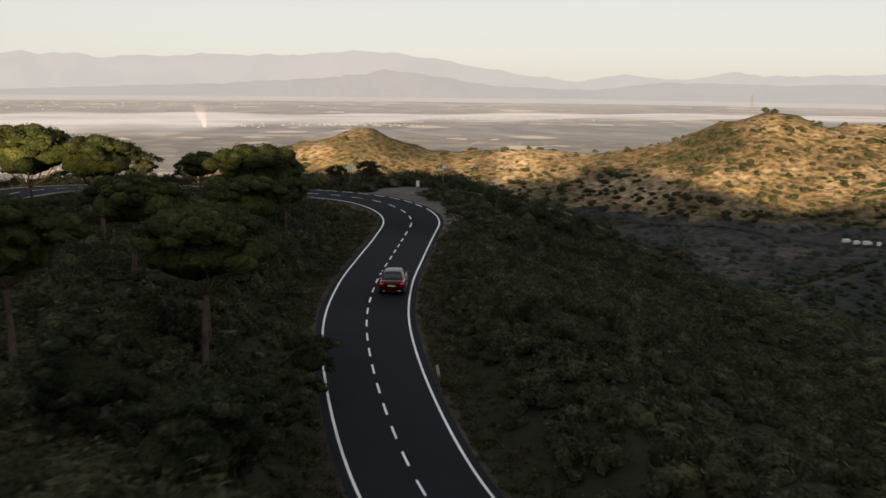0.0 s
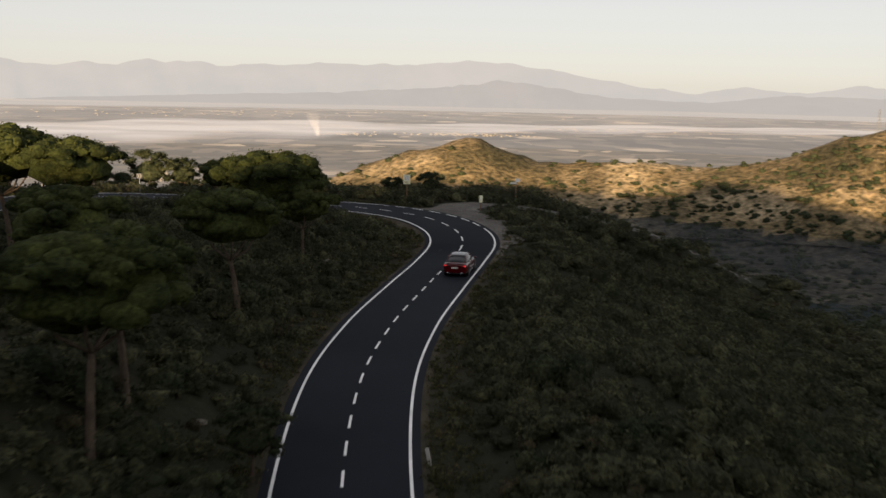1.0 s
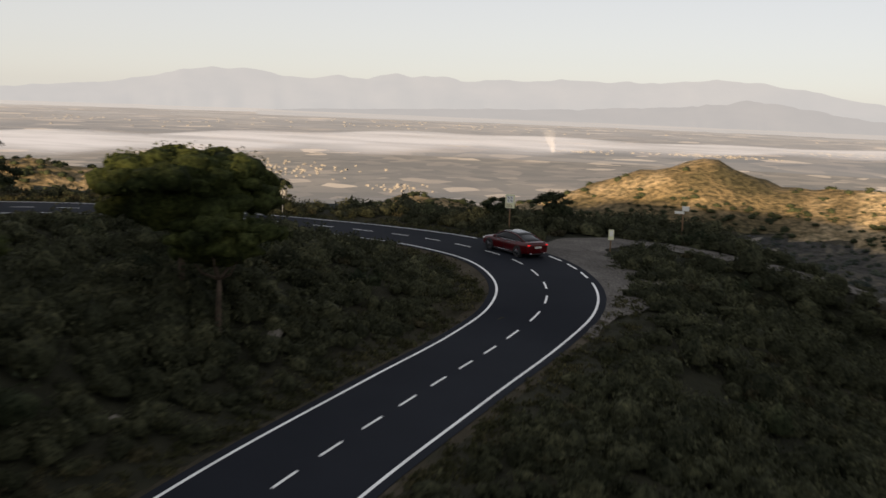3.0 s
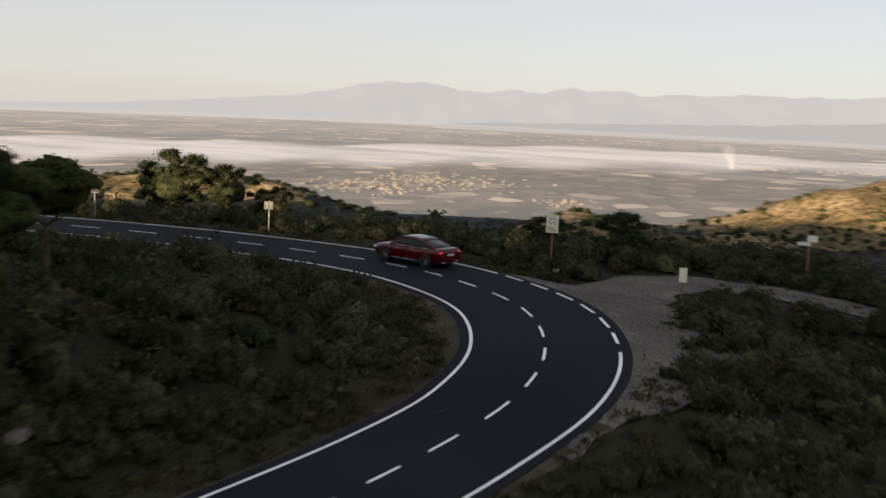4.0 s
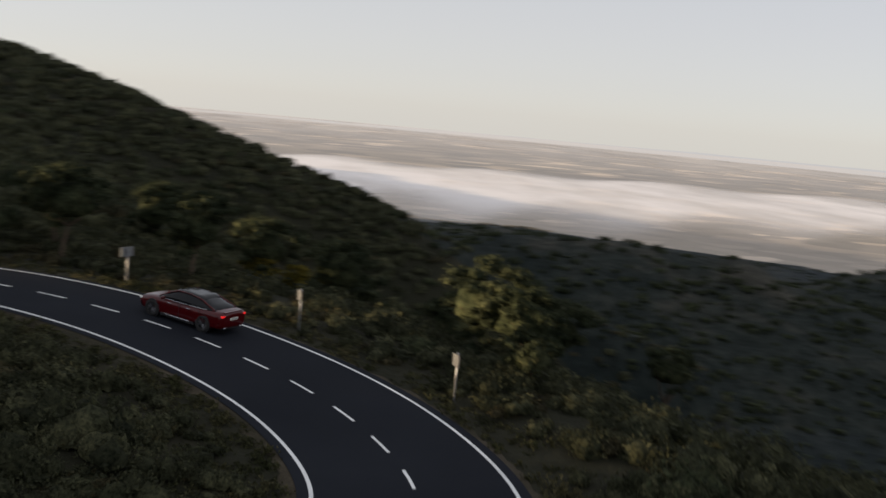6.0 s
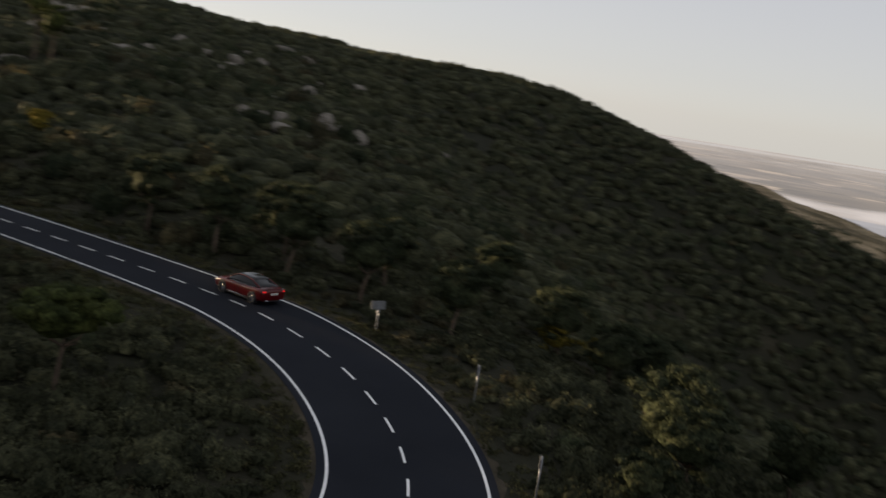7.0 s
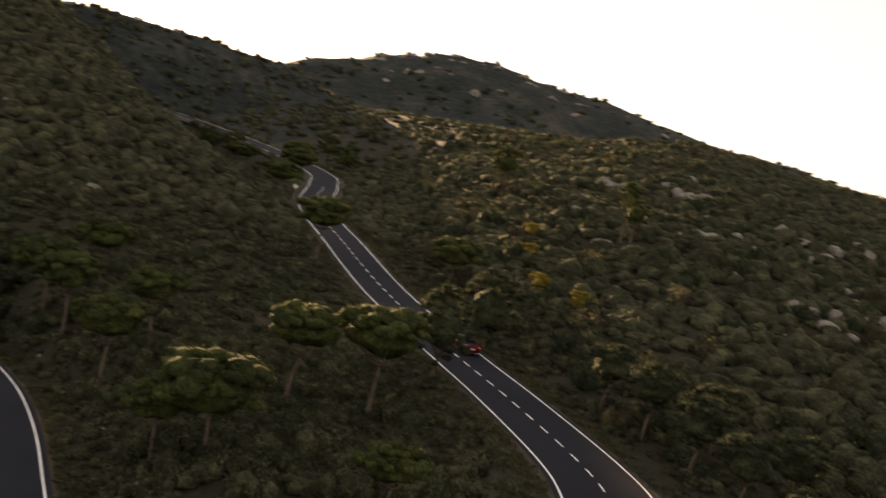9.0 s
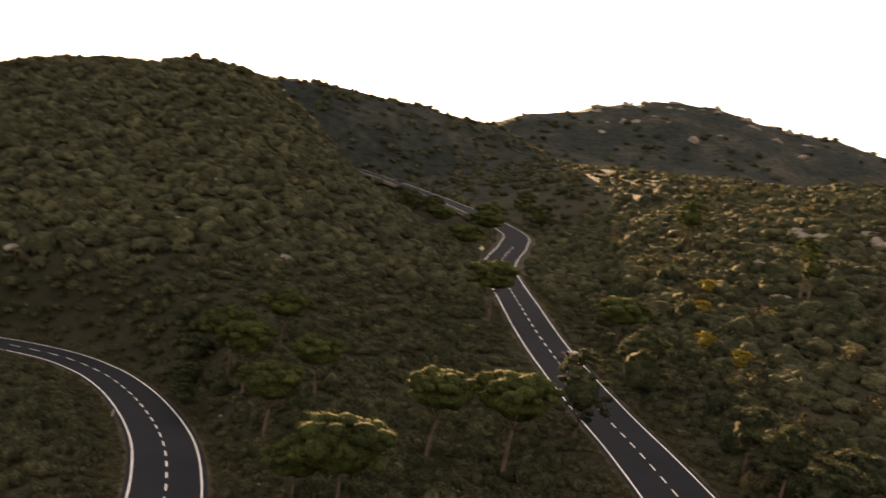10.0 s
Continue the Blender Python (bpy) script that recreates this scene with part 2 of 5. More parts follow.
# centre line of the road, from before the hairpin, round it and on up the hill: x, y, z
ROAD = spline([(60, -14, -2.5), (30, -8, -0.8), (8, -2, 0.2), (-8, 1.5, 0.5), (-17, 6.5, 0.6), (-21.9, 12.5, 0.7), (-25.0, 20, 1.0), (-27.3, 30, 1.6), (-28.8, 41, 2.2), (-29.0, 51, 2.5),
               (-28.4, 61, 2.7), (-27.8, 69.84, 2.82), (-27.38, 74.76, 3.41), (-28.57, 79.41, 3.81), (-31.53, 83.69, 4.13), (-36.23, 86.7, 4.28),
               (-41.39, 88.44, 4.29), (-46.93, 87.3, 4.57), (-52.01, 84.18, 5.03), (-56.47, 79.26, 5.6), (-59.75, 73.15, 6.01), (-62.28, 66.1, 5.98),
               (-64.72, 52.85, 6.19), (-66.68, 39.46, 6.41), (-70.14, 18.14, 7.07), (-73.4, -1, 8.6), (-80.5, -32, 10.0), (-91, -56, 11.3), (-97, -75, 12.2),
               (-96, -108, 14.0), (-91, -150, 15.8), (-91, -190, 16.1), (-88, -212, 16.8)], 0.5)
RS = np.r_[0, np.cumsum(np.linalg.norm(np.diff(ROAD[:, :2], axis=0), axis=1))]
TAN = np.gradient(ROAD[:, :2], axis=0)
TAN /= np.linalg.norm(TAN, axis=1)[:, None]
LEFT = np.stack([-TAN[:, 1], TAN[:, 0]], 1)
# half the width between the edge lines: the hairpin is wider than the straights
APEX = RS[np.argmin(np.hypot(ROAD[:, 0] + 33, ROAD[:, 1] - 85.5))]
knots = [RS[np.argmin(np.hypot(ROAD[:, 0] - x, ROAD[:, 1] - y))] for x, y in ((-21.9, 12.5), (-28.8, 41), (-27.4, 72.9), (-37.1, 87.1), (-55.5, 80.6), (-65.4, 48.7), (-79.9, -29.4))]
HALF = np.interp(RS, knots, (2.37, 2.47, 2.4, 2.9, 3.08, 2.68, 2.55))
HALF = np.convolve(np.pad(HALF, 15, mode="edge"), np.full(31, 1 / 31), "valid")
TRACK = spline([(-28.4, 82.5, 3.6), (-29.4, 87.5, 3.85), (-29.6, 92, 4.05), (-27.2, 96.3, 3.9), (-20, 99.5, 2.9), (-10, 101, 0.6), (0, 101.5, -4.0)], 0.5)


def step01(x):
    x = np.clip(x, 0, 1)
    return x * x * (3 - 2 * x)


def waves(x, y):
    """Uneven ground at three scales."""
    return (0.5 * np.sin(x * 0.11 + 1.3) * np.sin(y * 0.093 + 0.4) + 0.28 * np.sin(x * 0.27 + y * 0.19) * np.cos(y * 0.31 - x * 0.12)
            + 0.12 * np.sin(x * 0.83 + 2.0) * np.sin(y * 0.77))


def bump_hill(x, y, cx, cy, h, sx, sy, turn=0.0):
    c, s = math.cos(radians(turn)), math.sin(radians(turn))
    u, v = (x - cx) * c + (y - cy) * s, -(x - cx) * s + (y - cy) * c
    return h * np.exp(-(u / sx) ** 2 - (v / sy) ** 2)


PLAIN_Z = -92.0


def ridge(x, y, crest, reach, foot, curve=1.35, soft=18.0):
    """Height of a hill whose crest runs through the points x, y, z and whose flanks reach so far out."""
    best = np.full(np.shape(x), -1e3)
    for (x0, y0, z0), (x1, y1, z1) in zip(crest, crest[1:]):
        dx, dy = x1 - x0, y1 - y0
        u = np.clip(((x - x0) * dx + (y - y0) * dy) / (dx * dx + dy * dy), 0, 1)
        d = np.hypot(x - x0 - u * dx, y - y0 - u * dy)
        d = np.sqrt(d * d + soft * soft) - soft
        top = z0 + (z1 - z0) * u
        best = np.maximum(best, foot + (top - foot) * np.clip(1 - d / reach, 0, 1) ** curve - 900.0 * (d >= reach))
    return best


def gullies(x, y):
    """Gullies, spurs and knolls of the far slopes."""
    return (np.sin(x * 0.031 + y * 0.017) * np.sin(y * 0.027 - x * 0.012) + 0.6 * np.sin(x * 0.075 + y * 0.03 + 2 * np.sin(y * 0.02)) * np.sin(y * 0.068 + 1.0)
            + 0.35 * np.sin(x * 0.16 + y * 0.05) * np.sin(y * 0.15 - x * 0.06) + 0.2 * np.sin(x * 0.31 - y * 0.11) * np.sin(y * 0.29 + x * 0.09))


GOLDEN_RIDGE = [(-165, 873, -58), (-136, 877, -41), (-97, 881, -33), (-68, 883, -40), (-43, 874, -49), (10, 863, -47), (75, 848, -48), (140, 828, -45)]
MAST_HILL = [(140, 828, -45), (177, 820, -33), (206, 812, -21), (231, 795, -11), (251, 788, -18), (279, 767, -25), (308, 734, -38), (380, 690, -50)]
ROCKY_HILL = [(-517, 401, -66), (-511, 428, -57), (-497, 460, -43), (-463, 498, -36), (-446, 515, -37), (-428, 530, -41), (-404, 538, -43), (-385, 542, -48), (-360, 546, -57)]
WEST_SPUR = [(-440, 150, -42), (-431, 194, -33), (-425, 209, -33), (-424, 232, -35), (-424, 258, -38), (-417, 280, -38), (-405, 302, -45)]
NORTH_KNOLL = [(-289, 645, -76), (-256, 659, -55), (-234, 668, -56), (-206, 677, -63), (-161, 689, -64)]
VALLEY_SPUR = [(190, 330, -36), (150, 321, -38), (115, 305, -44), (77, 266, -46), (50, 223, -52)]
SOUTH_RIDGE = [(-12, -267, 41.2), (-54, -266, 43.9), (-82, -263, 44.9), (-116, -265, 42.2), (-148, -266, 37.6), (-184, -279, 25.8)]
SUMMIT = [(-192, -761, 44), (-296, -735, 50), (-377, -706, 65), (-393, -687, 79), (-431, -669, 86), (-469, -660, 85), (-507, -649, 81), (-555, -629, 71), (-610, -605, 60), (-660, -569, 50)]


def far_hills(x, y):
    """Height of the hills that stand on the plain and of the mountains in the south."""
    z = np.full(np.shape(x), -1e3)
    for crest, reach, foot in ((GOLDEN_RIDGE, 130, PLAIN_Z), (MAST_HILL, 190, PLAIN_Z), ([(381, 1060, -43), (405, 1051, -33), (440, 1036, -41), (540, 1003, -38)], 220, PLAIN_Z),
                               (ROCKY_HILL, 190, PLAIN_Z), (WEST_SPUR, 170, PLAIN_Z), (NORTH_KNOLL, 110, PLAIN_Z), (VALLEY_SPUR, 130, PLAIN_Z),
                               (SOUTH_RIDGE, 62, 0.0), (SUMMIT, 330, -10.0)):
        z = np.logaddexp(z / 2.0, ridge(x, y, crest, reach, foot) / 2.0) * 2.0
    # (-640, -60) and the last two are added to shade slopes from the sun
    for cx, cy, top, sx, sy, foot in ((520, 760, -34, 150, 130, PLAIN_Z), (-760, 250, -76, 160, 140, PLAIN_Z), (-900, -300, 12, 300, 250, -20), (-640, -60, 6, 170, 110, -20),
                                      (300, -700, 70, 300, 250, -20), (120, -330, 38, 130, 130, -10), (330, -250, 15, 200, 170, -40)):
        g = np.exp(-((x - cx) / sx) ** 2 - ((y - cy) / sy) ** 2)
        base = PLAIN_Z + (foot - PLAIN_Z) * step01((np.abs(np.degrees(np.arctan2(-(x + 30), y - 60))) - 80) / 30)
        z = np.logaddexp(z / 2.5, np.where(g > 0.01, base + (top - base) * g, -1e3) / 2.5) * 2.5
    return z


def wild(x, y):
    """The ground without the road cut into it."""
    x, y = np.asarray(x, float), np.asarray(y, float)
    # shoulder of the hill in the hairpin
    z = 5.0 + 0.02 * np.clip(60 - y, -10, 90) * step01((60 - y) / 40 + 0.5)
    # west: the hillside above the upper road
    u = np.maximum(0, -65 - 0.28 * np.clip(40 - y, 0, 115) - x)
    z = z + np.clip(13 + 0.22 * (47 - y), -4, 22) * (1 - np.exp(-u / 60)) - np.maximum(0, y - 40) * u * 0.0013 + 0.028 * np.clip(60 - y, 0, 110) * step01(u / 40)
    z = z - 0.055 * np.maximum(0, u - 65)
    z = z - bump_hill(x, y, -175, 40, 8, 60, 55) + bump_hill(x, y, -205, -80, 5, 30, 30)
    # east: the slope down from the lower road
    e = np.maximum(0, x + 22 + 0.1 * (y - 60))
    z = z - 2.4 * step01((x + 34) / 12) - 0.27 * e - 0.0008 * e * e
    # north: the brow of the hill beyond the bend
    n = np.maximum(0, y - 95 - 0.55 * np.minimum(0, x + 45))
    z = z - 0.2 * n - 0.004 * n * n
    z = z + bump_hill(x, y, -19, 110.5, 5.0, 12, 8)
    # south: the near shoulder that keeps the sun from the bend
    s = np.maximum(0, 12 - y)
    spur = np.exp(-np.where(x < -20, np.abs(x + 20) / 49.0, np.abs(x + 20) / 150.0) ** 4) * (1 - 0.2 * step01((x + 25) / 60))
    z = z + np.maximum(0, np.minimum(s, 122) - 0.3 * np.maximum(0, s - 132)) * (0.01 + 0.25 * spur) + 0.2 * e * np.minimum(s, 100) / 100 + bump_hill(x, y, -27, -126, 1.5, 30, 55)
    # the long western ridge, falling to the north
    ridge = np.interp(y, [-90, -50, -35, -18, 10, 27, 55, 70, 88, 103, 127, 170, 230], [26, 23.6, 20, 20.8, 21.6, 19.5, 11, 5.5, -0.5, -6, -16, -34, -58])
    w = np.exp(-((x + 258) / 62.0) ** 2) * step01((y + 110) / 60) * step01((260 - y) / 60)
    z = z * (1 - w) + ridge * w
    far = np.hypot(x + 30, y - 60)
    z = np.maximum(z, PLAIN_Z) + waves(x, y)
    az = np.degrees(np.arctan2(-(x + 30), y - 60))
    south = step01((np.abs(az) - 100) / 20)
    k = step01((far - 300) / 300)
    z = z * (1 - k) + (PLAIN_Z + south * 85) * k
    fh = far_hills(x, y)
    z = np.logaddexp(z / 3.0, np.where(far > 200, fh, -1e3) / 3.0) * 3.0
    rough = step01((far - 300) / 200) * (1 - step01((far - 1500) / 300)) * np.clip((z - PLAIN_Z) / 30, 0.6 * (1 - step01((far - 750) / 250)), 1)
    z = z + rough * 3.0 * gullies(x, y)
    return z


def near_line(x, y, line):
    """Distance to a line of points, and which of its points is nearest."""
    x, y = np.atleast_1d(np.asarray(x, float)), np.atleast_1d(np.asarray(y, float))
    d, i = np.full(x.shape, 1e9), np.zeros(x.shape, int)
    for a in range(0, len(line), 3):
        q = np.hypot(x - line[a, 0], y - line[a, 1])
        m = q < d
        d[m], i[m] = q[m], a
    return d, i


def ground(x, y, sink=0.0):
    """Height of the ground, with the road and the track cut into it."""
    x, y = np.atleast_1d(np.asarray(x, float)), np.atleast_1d(np.asarray(y, float))
    z = wild(x, y)
    for line, w, reach in ((ROAD, HALF + 0.9 + 2.6 * np.exp(-((RS - APEX + 3) / 7.0) ** 2), 9.0), (TRACK, np.full(len(TRACK), 2.9), 5.0)):
        d, i = near_line(x, y, line)
        k = step01((d - w[i]) / reach)
        z = (line[i, 2] - 0.10 - sink) * (1 - k) + z * k
    return z


# one sheet of ground: rings that widen towards the horizon
CX, CY = -38.0, 62.0
rings = [0.0]
while rings[-1] < 4850:
    rings.append(rings[-1] + max(1.3, rings[-1] * 0.021))
rings = np.array(rings[1:])
turns = np.linspace(0, 2 * math.pi, 420, endpoint=False)
GX = CX + rings[:, None] * np.cos(turns)[None, :]
GY = CY + rings[:, None] * np.sin(turns)[None, :]
GZ = ground(GX.ravel(), GY.ravel(), sink=0.0) - np.repeat(np.where(rings > 70, np.minimum(rings * 0.004, 1.0), 0.0), len(turns)) * np.exp(
    -(near_line(GX.ravel(), GY.ravel(), ROAD)[0] / 8.0) ** 2)
nr, ntn = GX.shape
gv = np.vstack([[(CX, CY, float(ground(CX, CY)[0]))], np.stack([GX.ravel(), GY.ravel(), GZ], 1)])
gf = [(0, 1 + j, 1 + (j + 1) % ntn) for j in range(ntn)]
for i in range(nr - 1):
    a, b = 1 + i * ntn, 1 + (i + 1) * ntn
    gf += [(a + j, b + j, b + (j + 1) % ntn, a + (j + 1) % ntn) for j in range(ntn)]
mats = np.zeros(len(gf), int)
for i in range(nr - 1):
    near = 0 if rings[i] < 220 else 3
    a = ntn + i * ntn
    for j in range(ntn):
        zz = GZ[i * ntn + j]
        # light painted in: golden scrub on sunlit heights, darker copies in valley and south
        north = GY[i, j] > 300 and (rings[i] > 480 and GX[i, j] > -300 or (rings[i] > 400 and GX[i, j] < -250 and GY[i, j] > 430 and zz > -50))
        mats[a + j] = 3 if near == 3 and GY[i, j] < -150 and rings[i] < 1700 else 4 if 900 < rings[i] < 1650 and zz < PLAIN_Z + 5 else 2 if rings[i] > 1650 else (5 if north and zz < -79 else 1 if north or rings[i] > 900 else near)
land = tagged(sheet("ground", gv, gf, M_EARTH), "dry stony hillside with brown earth, falling to a plain with painted haze glow", "ground", kind="structure")


land.data.materials.append(M_HILL)
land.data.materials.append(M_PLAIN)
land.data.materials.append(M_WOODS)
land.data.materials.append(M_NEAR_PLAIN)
land.data.materials.append(M_HILL_SHADE)
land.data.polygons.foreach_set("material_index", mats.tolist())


def strip(name, line, left, lo, hi, zlo, zhi, mat, sel=None, cuts=1):
    """A ribbon along a line between two offsets to its left."""
    idx = np.arange(len(line)) if sel is None else sel
    v, f = [], []
    for k, i in enumerate(idx):
        for c in range(cuts + 1):
            q = c / cuts
            o, z = lo[i] * (1 - q) + hi[i] * q, zlo * (1 - q) + zhi * q
            v.append((line[i, 0] + left[i, 0] * o, line[i, 1] + left[i, 1] * o, line[i, 2] + z))
        if k:
            a, b = (k - 1) * (cuts + 1), k * (cuts + 1)
            f += [(a + c, b + c, b + c + 1, a + c + 1) for c in range(cuts)]
    return sheet(name, v, f, mat)


road = tagged(strip("road", ROAD, LEFT, -HALF - 0.4, HALF + 0.4, 0.0, 0.0, M_ASPHALT, cuts=6),
              "dark grey asphalt mountain road with white lines", "road", kind="structure")
verge_a = tagged(strip("verge", ROAD, LEFT, HALF + 0.4, HALF + 1.9, -0.02, -0.35, M_VERGE, cuts=3), "gravel and dry grass verge of the road", "verge", kind="structure")
verge_b = tagged(strip("verge", ROAD, LEFT, -HALF - 1.9, -HALF - 0.4, -0.35, -0.02, M_VERGE, cuts=3), "gravel and dry grass verge of the road", "verge", kind="structure")
TT = np.gradient(TRACK[:, :2], axis=0)
TT /= np.linalg.norm(TT, axis=1)[:, None]
TL = np.stack([-TT[:, 1], TT[:, 0]], 1)
tw = np.interp(np.arange(len(TRACK)), [0, 14, 30, len(TRACK)], [1.4, 2.3, 2.0, 1.5]) + 0.2 * np.sin(np.arange(len(TRACK)) * 0.9)
track = tagged(strip("gravel_track", TRACK, TL, -tw, tw, -0.04, -0.04, M_GRAVEL, cuts=5), "pale gravel pull-out and dirt track off the bend", "track", kind="structure")
G0, G1 = RS[np.argmin(np.hypot(ROAD[:, 0] + 27.3, ROAD[:, 1] - 72))], RS[np.argmin(np.hypot(ROAD[:, 0] + 38, ROAD[:, 1] - 88))]
pv, pf = [], []
for k, q in enumerate(np.arange(G0, G1, 0.5)):
    i = int(np.argmin(np.abs(RS - q)))
    u = (q - G0) / (G1 - G0)
    w = 0.3 + 3.6 * float(step01(u / 0.45) * step01((1 - u) / 0.4)) + 0.25 * math.sin(q * 1.7)
    for c in range(6):
        o = -HALF[i] - 0.38 - w * c / 5
        px, py = ROAD[i, 0] + LEFT[i, 0] * o, ROAD[i, 1] + LEFT[i, 1] * o
        pv.append((px, py, max(float(ground(px, py)[0]) + 0.05, ROAD[i, 2] - 0.015 - 0.03 * c)))
    if k:
        pf += [(6 * k - 6 + c, 6 * k - 5 + c, 6 * k + 1 + c, 6 * k + c) for c in range(5)]
tagged(sheet("gravel_shoulder", pv, pf, M_GRAVEL), "pale gravel shoulder on the outside of the bend", "verge", kind="structure")
# painted lines: solid edges, broken at the pull-out, and a broken middle line
S_BREAK0 = RS[np.argmin(np.hypot(ROAD[:, 0] + 28.5, ROAD[:, 1] - 79.2))]
S_BREAK1 = RS[np.argmin(np.hypot(ROAD[:, 0] + 36.5, ROAD[:, 1] - 87.7))]


def road_at(s, off=0.0, dz=0.0):
    x, y, z = (np.interp(s, RS, ROAD[:, k]) for k in range(3))
    lx, ly = np.interp(s, RS, LEFT[:, 0]), np.interp(s, RS, LEFT[:, 1])
    return np.array((x + lx * off, y + ly * off, z + dz))


def line_piece(s0, s1, off, width, mat=None, name="marking"):
    n = max(2, int((s1 - s0) / 0.6) + 1)
    v, f = [], []
    for k, s in enumerate(np.linspace(s0, s1, n)):
        o = off(s)
        v += [road_at(s, o - width / 2, 0.006), road_at(s, o + width / 2, 0.006)]
        if k:
            f.append((2 * k - 2, 2 * k, 2 * k + 1, 2 * k - 1))
    ob = sheet(name, v, f, M_PAINT)
    ob.parent = road
    return ob


half_at = lambda s: np.interp(s, RS, HALF)
line_piece(2, RS[-1] - 2, lambda s: half_at(s), 0.12, name="edge_line")
line_piece(2, S_BREAK0, lambda s: -half_at(s), 0.12, name="edge_line")
line_piece(S_BREAK1, RS[-1] - 2, lambda s: -half_at(s), 0.12, name="edge_line")
for k in range(6):
    a = S_BREAK0 + 0.9 + k * (S_BREAK1 - S_BREAK0 - 0.9) / 6.0
    line_piece(a, a + 1.15, lambda s: -half_at(s), 0.13, name="dash")
s = 3.0
while s < 330:
    line_piece(s, s + 1.35, lambda q: 0.0, 0.105, name="dash")
    s += 2.66


# ---------------- the distance ----------------
def mountain_range(name, dist, profile, amp, seed, label, mat):
    """A range along the horizon: azimuth and elevation of its crest, as an eroded slope with spurs."""
    az = np.linspace(profile[0][0], profile[-1][0], 900)
    el = np.interp(az, [p[0] for p in profile], [p[1] for p in profile])
    rng = np.random.RandomState(seed)
    jag = np.zeros(len(az))
    for o, w in enumerate((0.25, 0.45, 0.7, 0.7, 0.55, 0.35), 1):
        f = 7 * 2 ** o
        jag += w * np.interp(np.linspace(0, f, len(az)), np.arange(f + 1), rng.uniform(-1, 1, f + 1))
    jag *= np.clip((el + 1.4) / 1.6, 0.2, 1.0)
    crest = 16 + dist * np.tan(np.radians(el + amp * jag))
    v, f = [], []
    rows = 8
    for k in range(rows):
        q = k / (rows - 1)
        spur = 110 * jag * math.sin(3.0 * q + 0.6) * (1 - q)
        r = dist - 420 * (1 - q) + spur
        z = PLAIN_Z - 4 + (np.maximum(crest, PLAIN_Z) - PLAIN_Z + 4) * q ** 1.3
        v += [(-30 - math.sin(radians(a)) * rr, 60 + math.cos(radians(a)) * rr, zz) for a, rr, zz in zip(az, r, z)]
    n = len(az)
    for k in range(rows - 1):
        f += [(k * n + j, k * n + j + 1, (k + 1) * n + j + 1, (k + 1) * n + j) for j in range(n - 1)]
    return tagged(sheet(name, v, f, mat), label, "mountains", kind="structure")


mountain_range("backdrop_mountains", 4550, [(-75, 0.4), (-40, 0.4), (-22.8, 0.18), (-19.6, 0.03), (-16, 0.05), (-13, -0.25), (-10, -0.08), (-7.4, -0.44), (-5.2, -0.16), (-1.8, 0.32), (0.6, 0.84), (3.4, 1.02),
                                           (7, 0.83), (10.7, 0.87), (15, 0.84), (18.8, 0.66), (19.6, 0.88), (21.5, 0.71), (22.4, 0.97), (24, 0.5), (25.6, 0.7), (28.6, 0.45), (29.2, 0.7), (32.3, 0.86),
                                           (33.9, 0.72), (36.3, 0.05), (40, -0.4), (48, -0.9), (55, -1.1), (70, -1.2), (85, -1.3), (110, -1.3)], 0.13, 5, "pale mountain range with its morning haze painted as glow", M_RANGE)
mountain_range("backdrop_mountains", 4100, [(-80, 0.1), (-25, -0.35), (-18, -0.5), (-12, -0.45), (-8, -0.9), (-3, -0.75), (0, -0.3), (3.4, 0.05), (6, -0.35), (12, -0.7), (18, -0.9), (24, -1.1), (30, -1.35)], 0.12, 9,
               "nearer grey foothills with their morning haze painted as glow", M_FOOT)

# fog bank on the plain
fv, ff, thick = [], [], []
faz, fq = np.linspace(-34, 140, 220), np.linspace(0, 1, 14)
near_r = np.interp(faz, [-34, -12, 6, 20, 36, 46, 67, 85, 112], [2500, 2290, 1850, 1500, 1330, 1300, 900, 800, 780])
far_r = np.interp(faz, [-34, -12, 6, 20, 36, 57, 76, 112], [2900, 2720, 2420, 2560, 2080, 2100, 1800, 1750])
for q in fq:
    for a, r0, r1 in zip(faz, near_r, far_r):
        r = r0 + (r1 - r0) * q + 60 * math.sin(a * 0.7 + q * 5)
        fv.append((-30 - math.sin(radians(a)) * r, 60 + math.cos(radians(a)) * r, PLAIN_Z + 7))
        thick.append(float(step01(q / 0.45) * step01((1 - q) / 0.12) * step01((a + 34) / 14) * step01((140 - a) / 15)))
for k in range(len(fq) - 1):
    ff += [(k * 220 + j, k * 220 + j + 1, (k + 1) * 220 + j + 1, (k + 1) * 220 + j) for j in range(219)]
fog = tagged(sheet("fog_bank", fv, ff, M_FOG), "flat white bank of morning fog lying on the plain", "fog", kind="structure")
fog.data.attributes.new("thick", 'FLOAT', 'POINT').data.foreach_set("value", thick)
fog.visible_shadow = False
# thin sheet added as haze over the farther plain, thicker towards the mountains
mv, mf, thick = [], [], []
maz, mq = np.linspace(-45, 150, 160), np.linspace(0, 1, 14)
for q in mq:
    for a in maz:
        r = 1750 + 2650 * q
        mv.append((-30 - math.sin(radians(a)) * r, 60 + math.cos(radians(a)) * r, PLAIN_Z + 13))
        thick.append(0.85 * q ** 0.8)
for k in range(len(mq) - 1):
    mf += [(k * 160 + j, k * 160 + j + 1, (k + 1) * 160 + j + 1, (k + 1) * 160 + j) for j in range(159)]
mist = tagged(sheet("mist", mv, mf, M_MIST), "thin pale sheet added as haze over the farther plain", "mist", kind="structure")
mist.data.attributes.new("thick", 'FLOAT', 'POINT').data.foreach_set("value", thick)
mist.visible_shadow = False
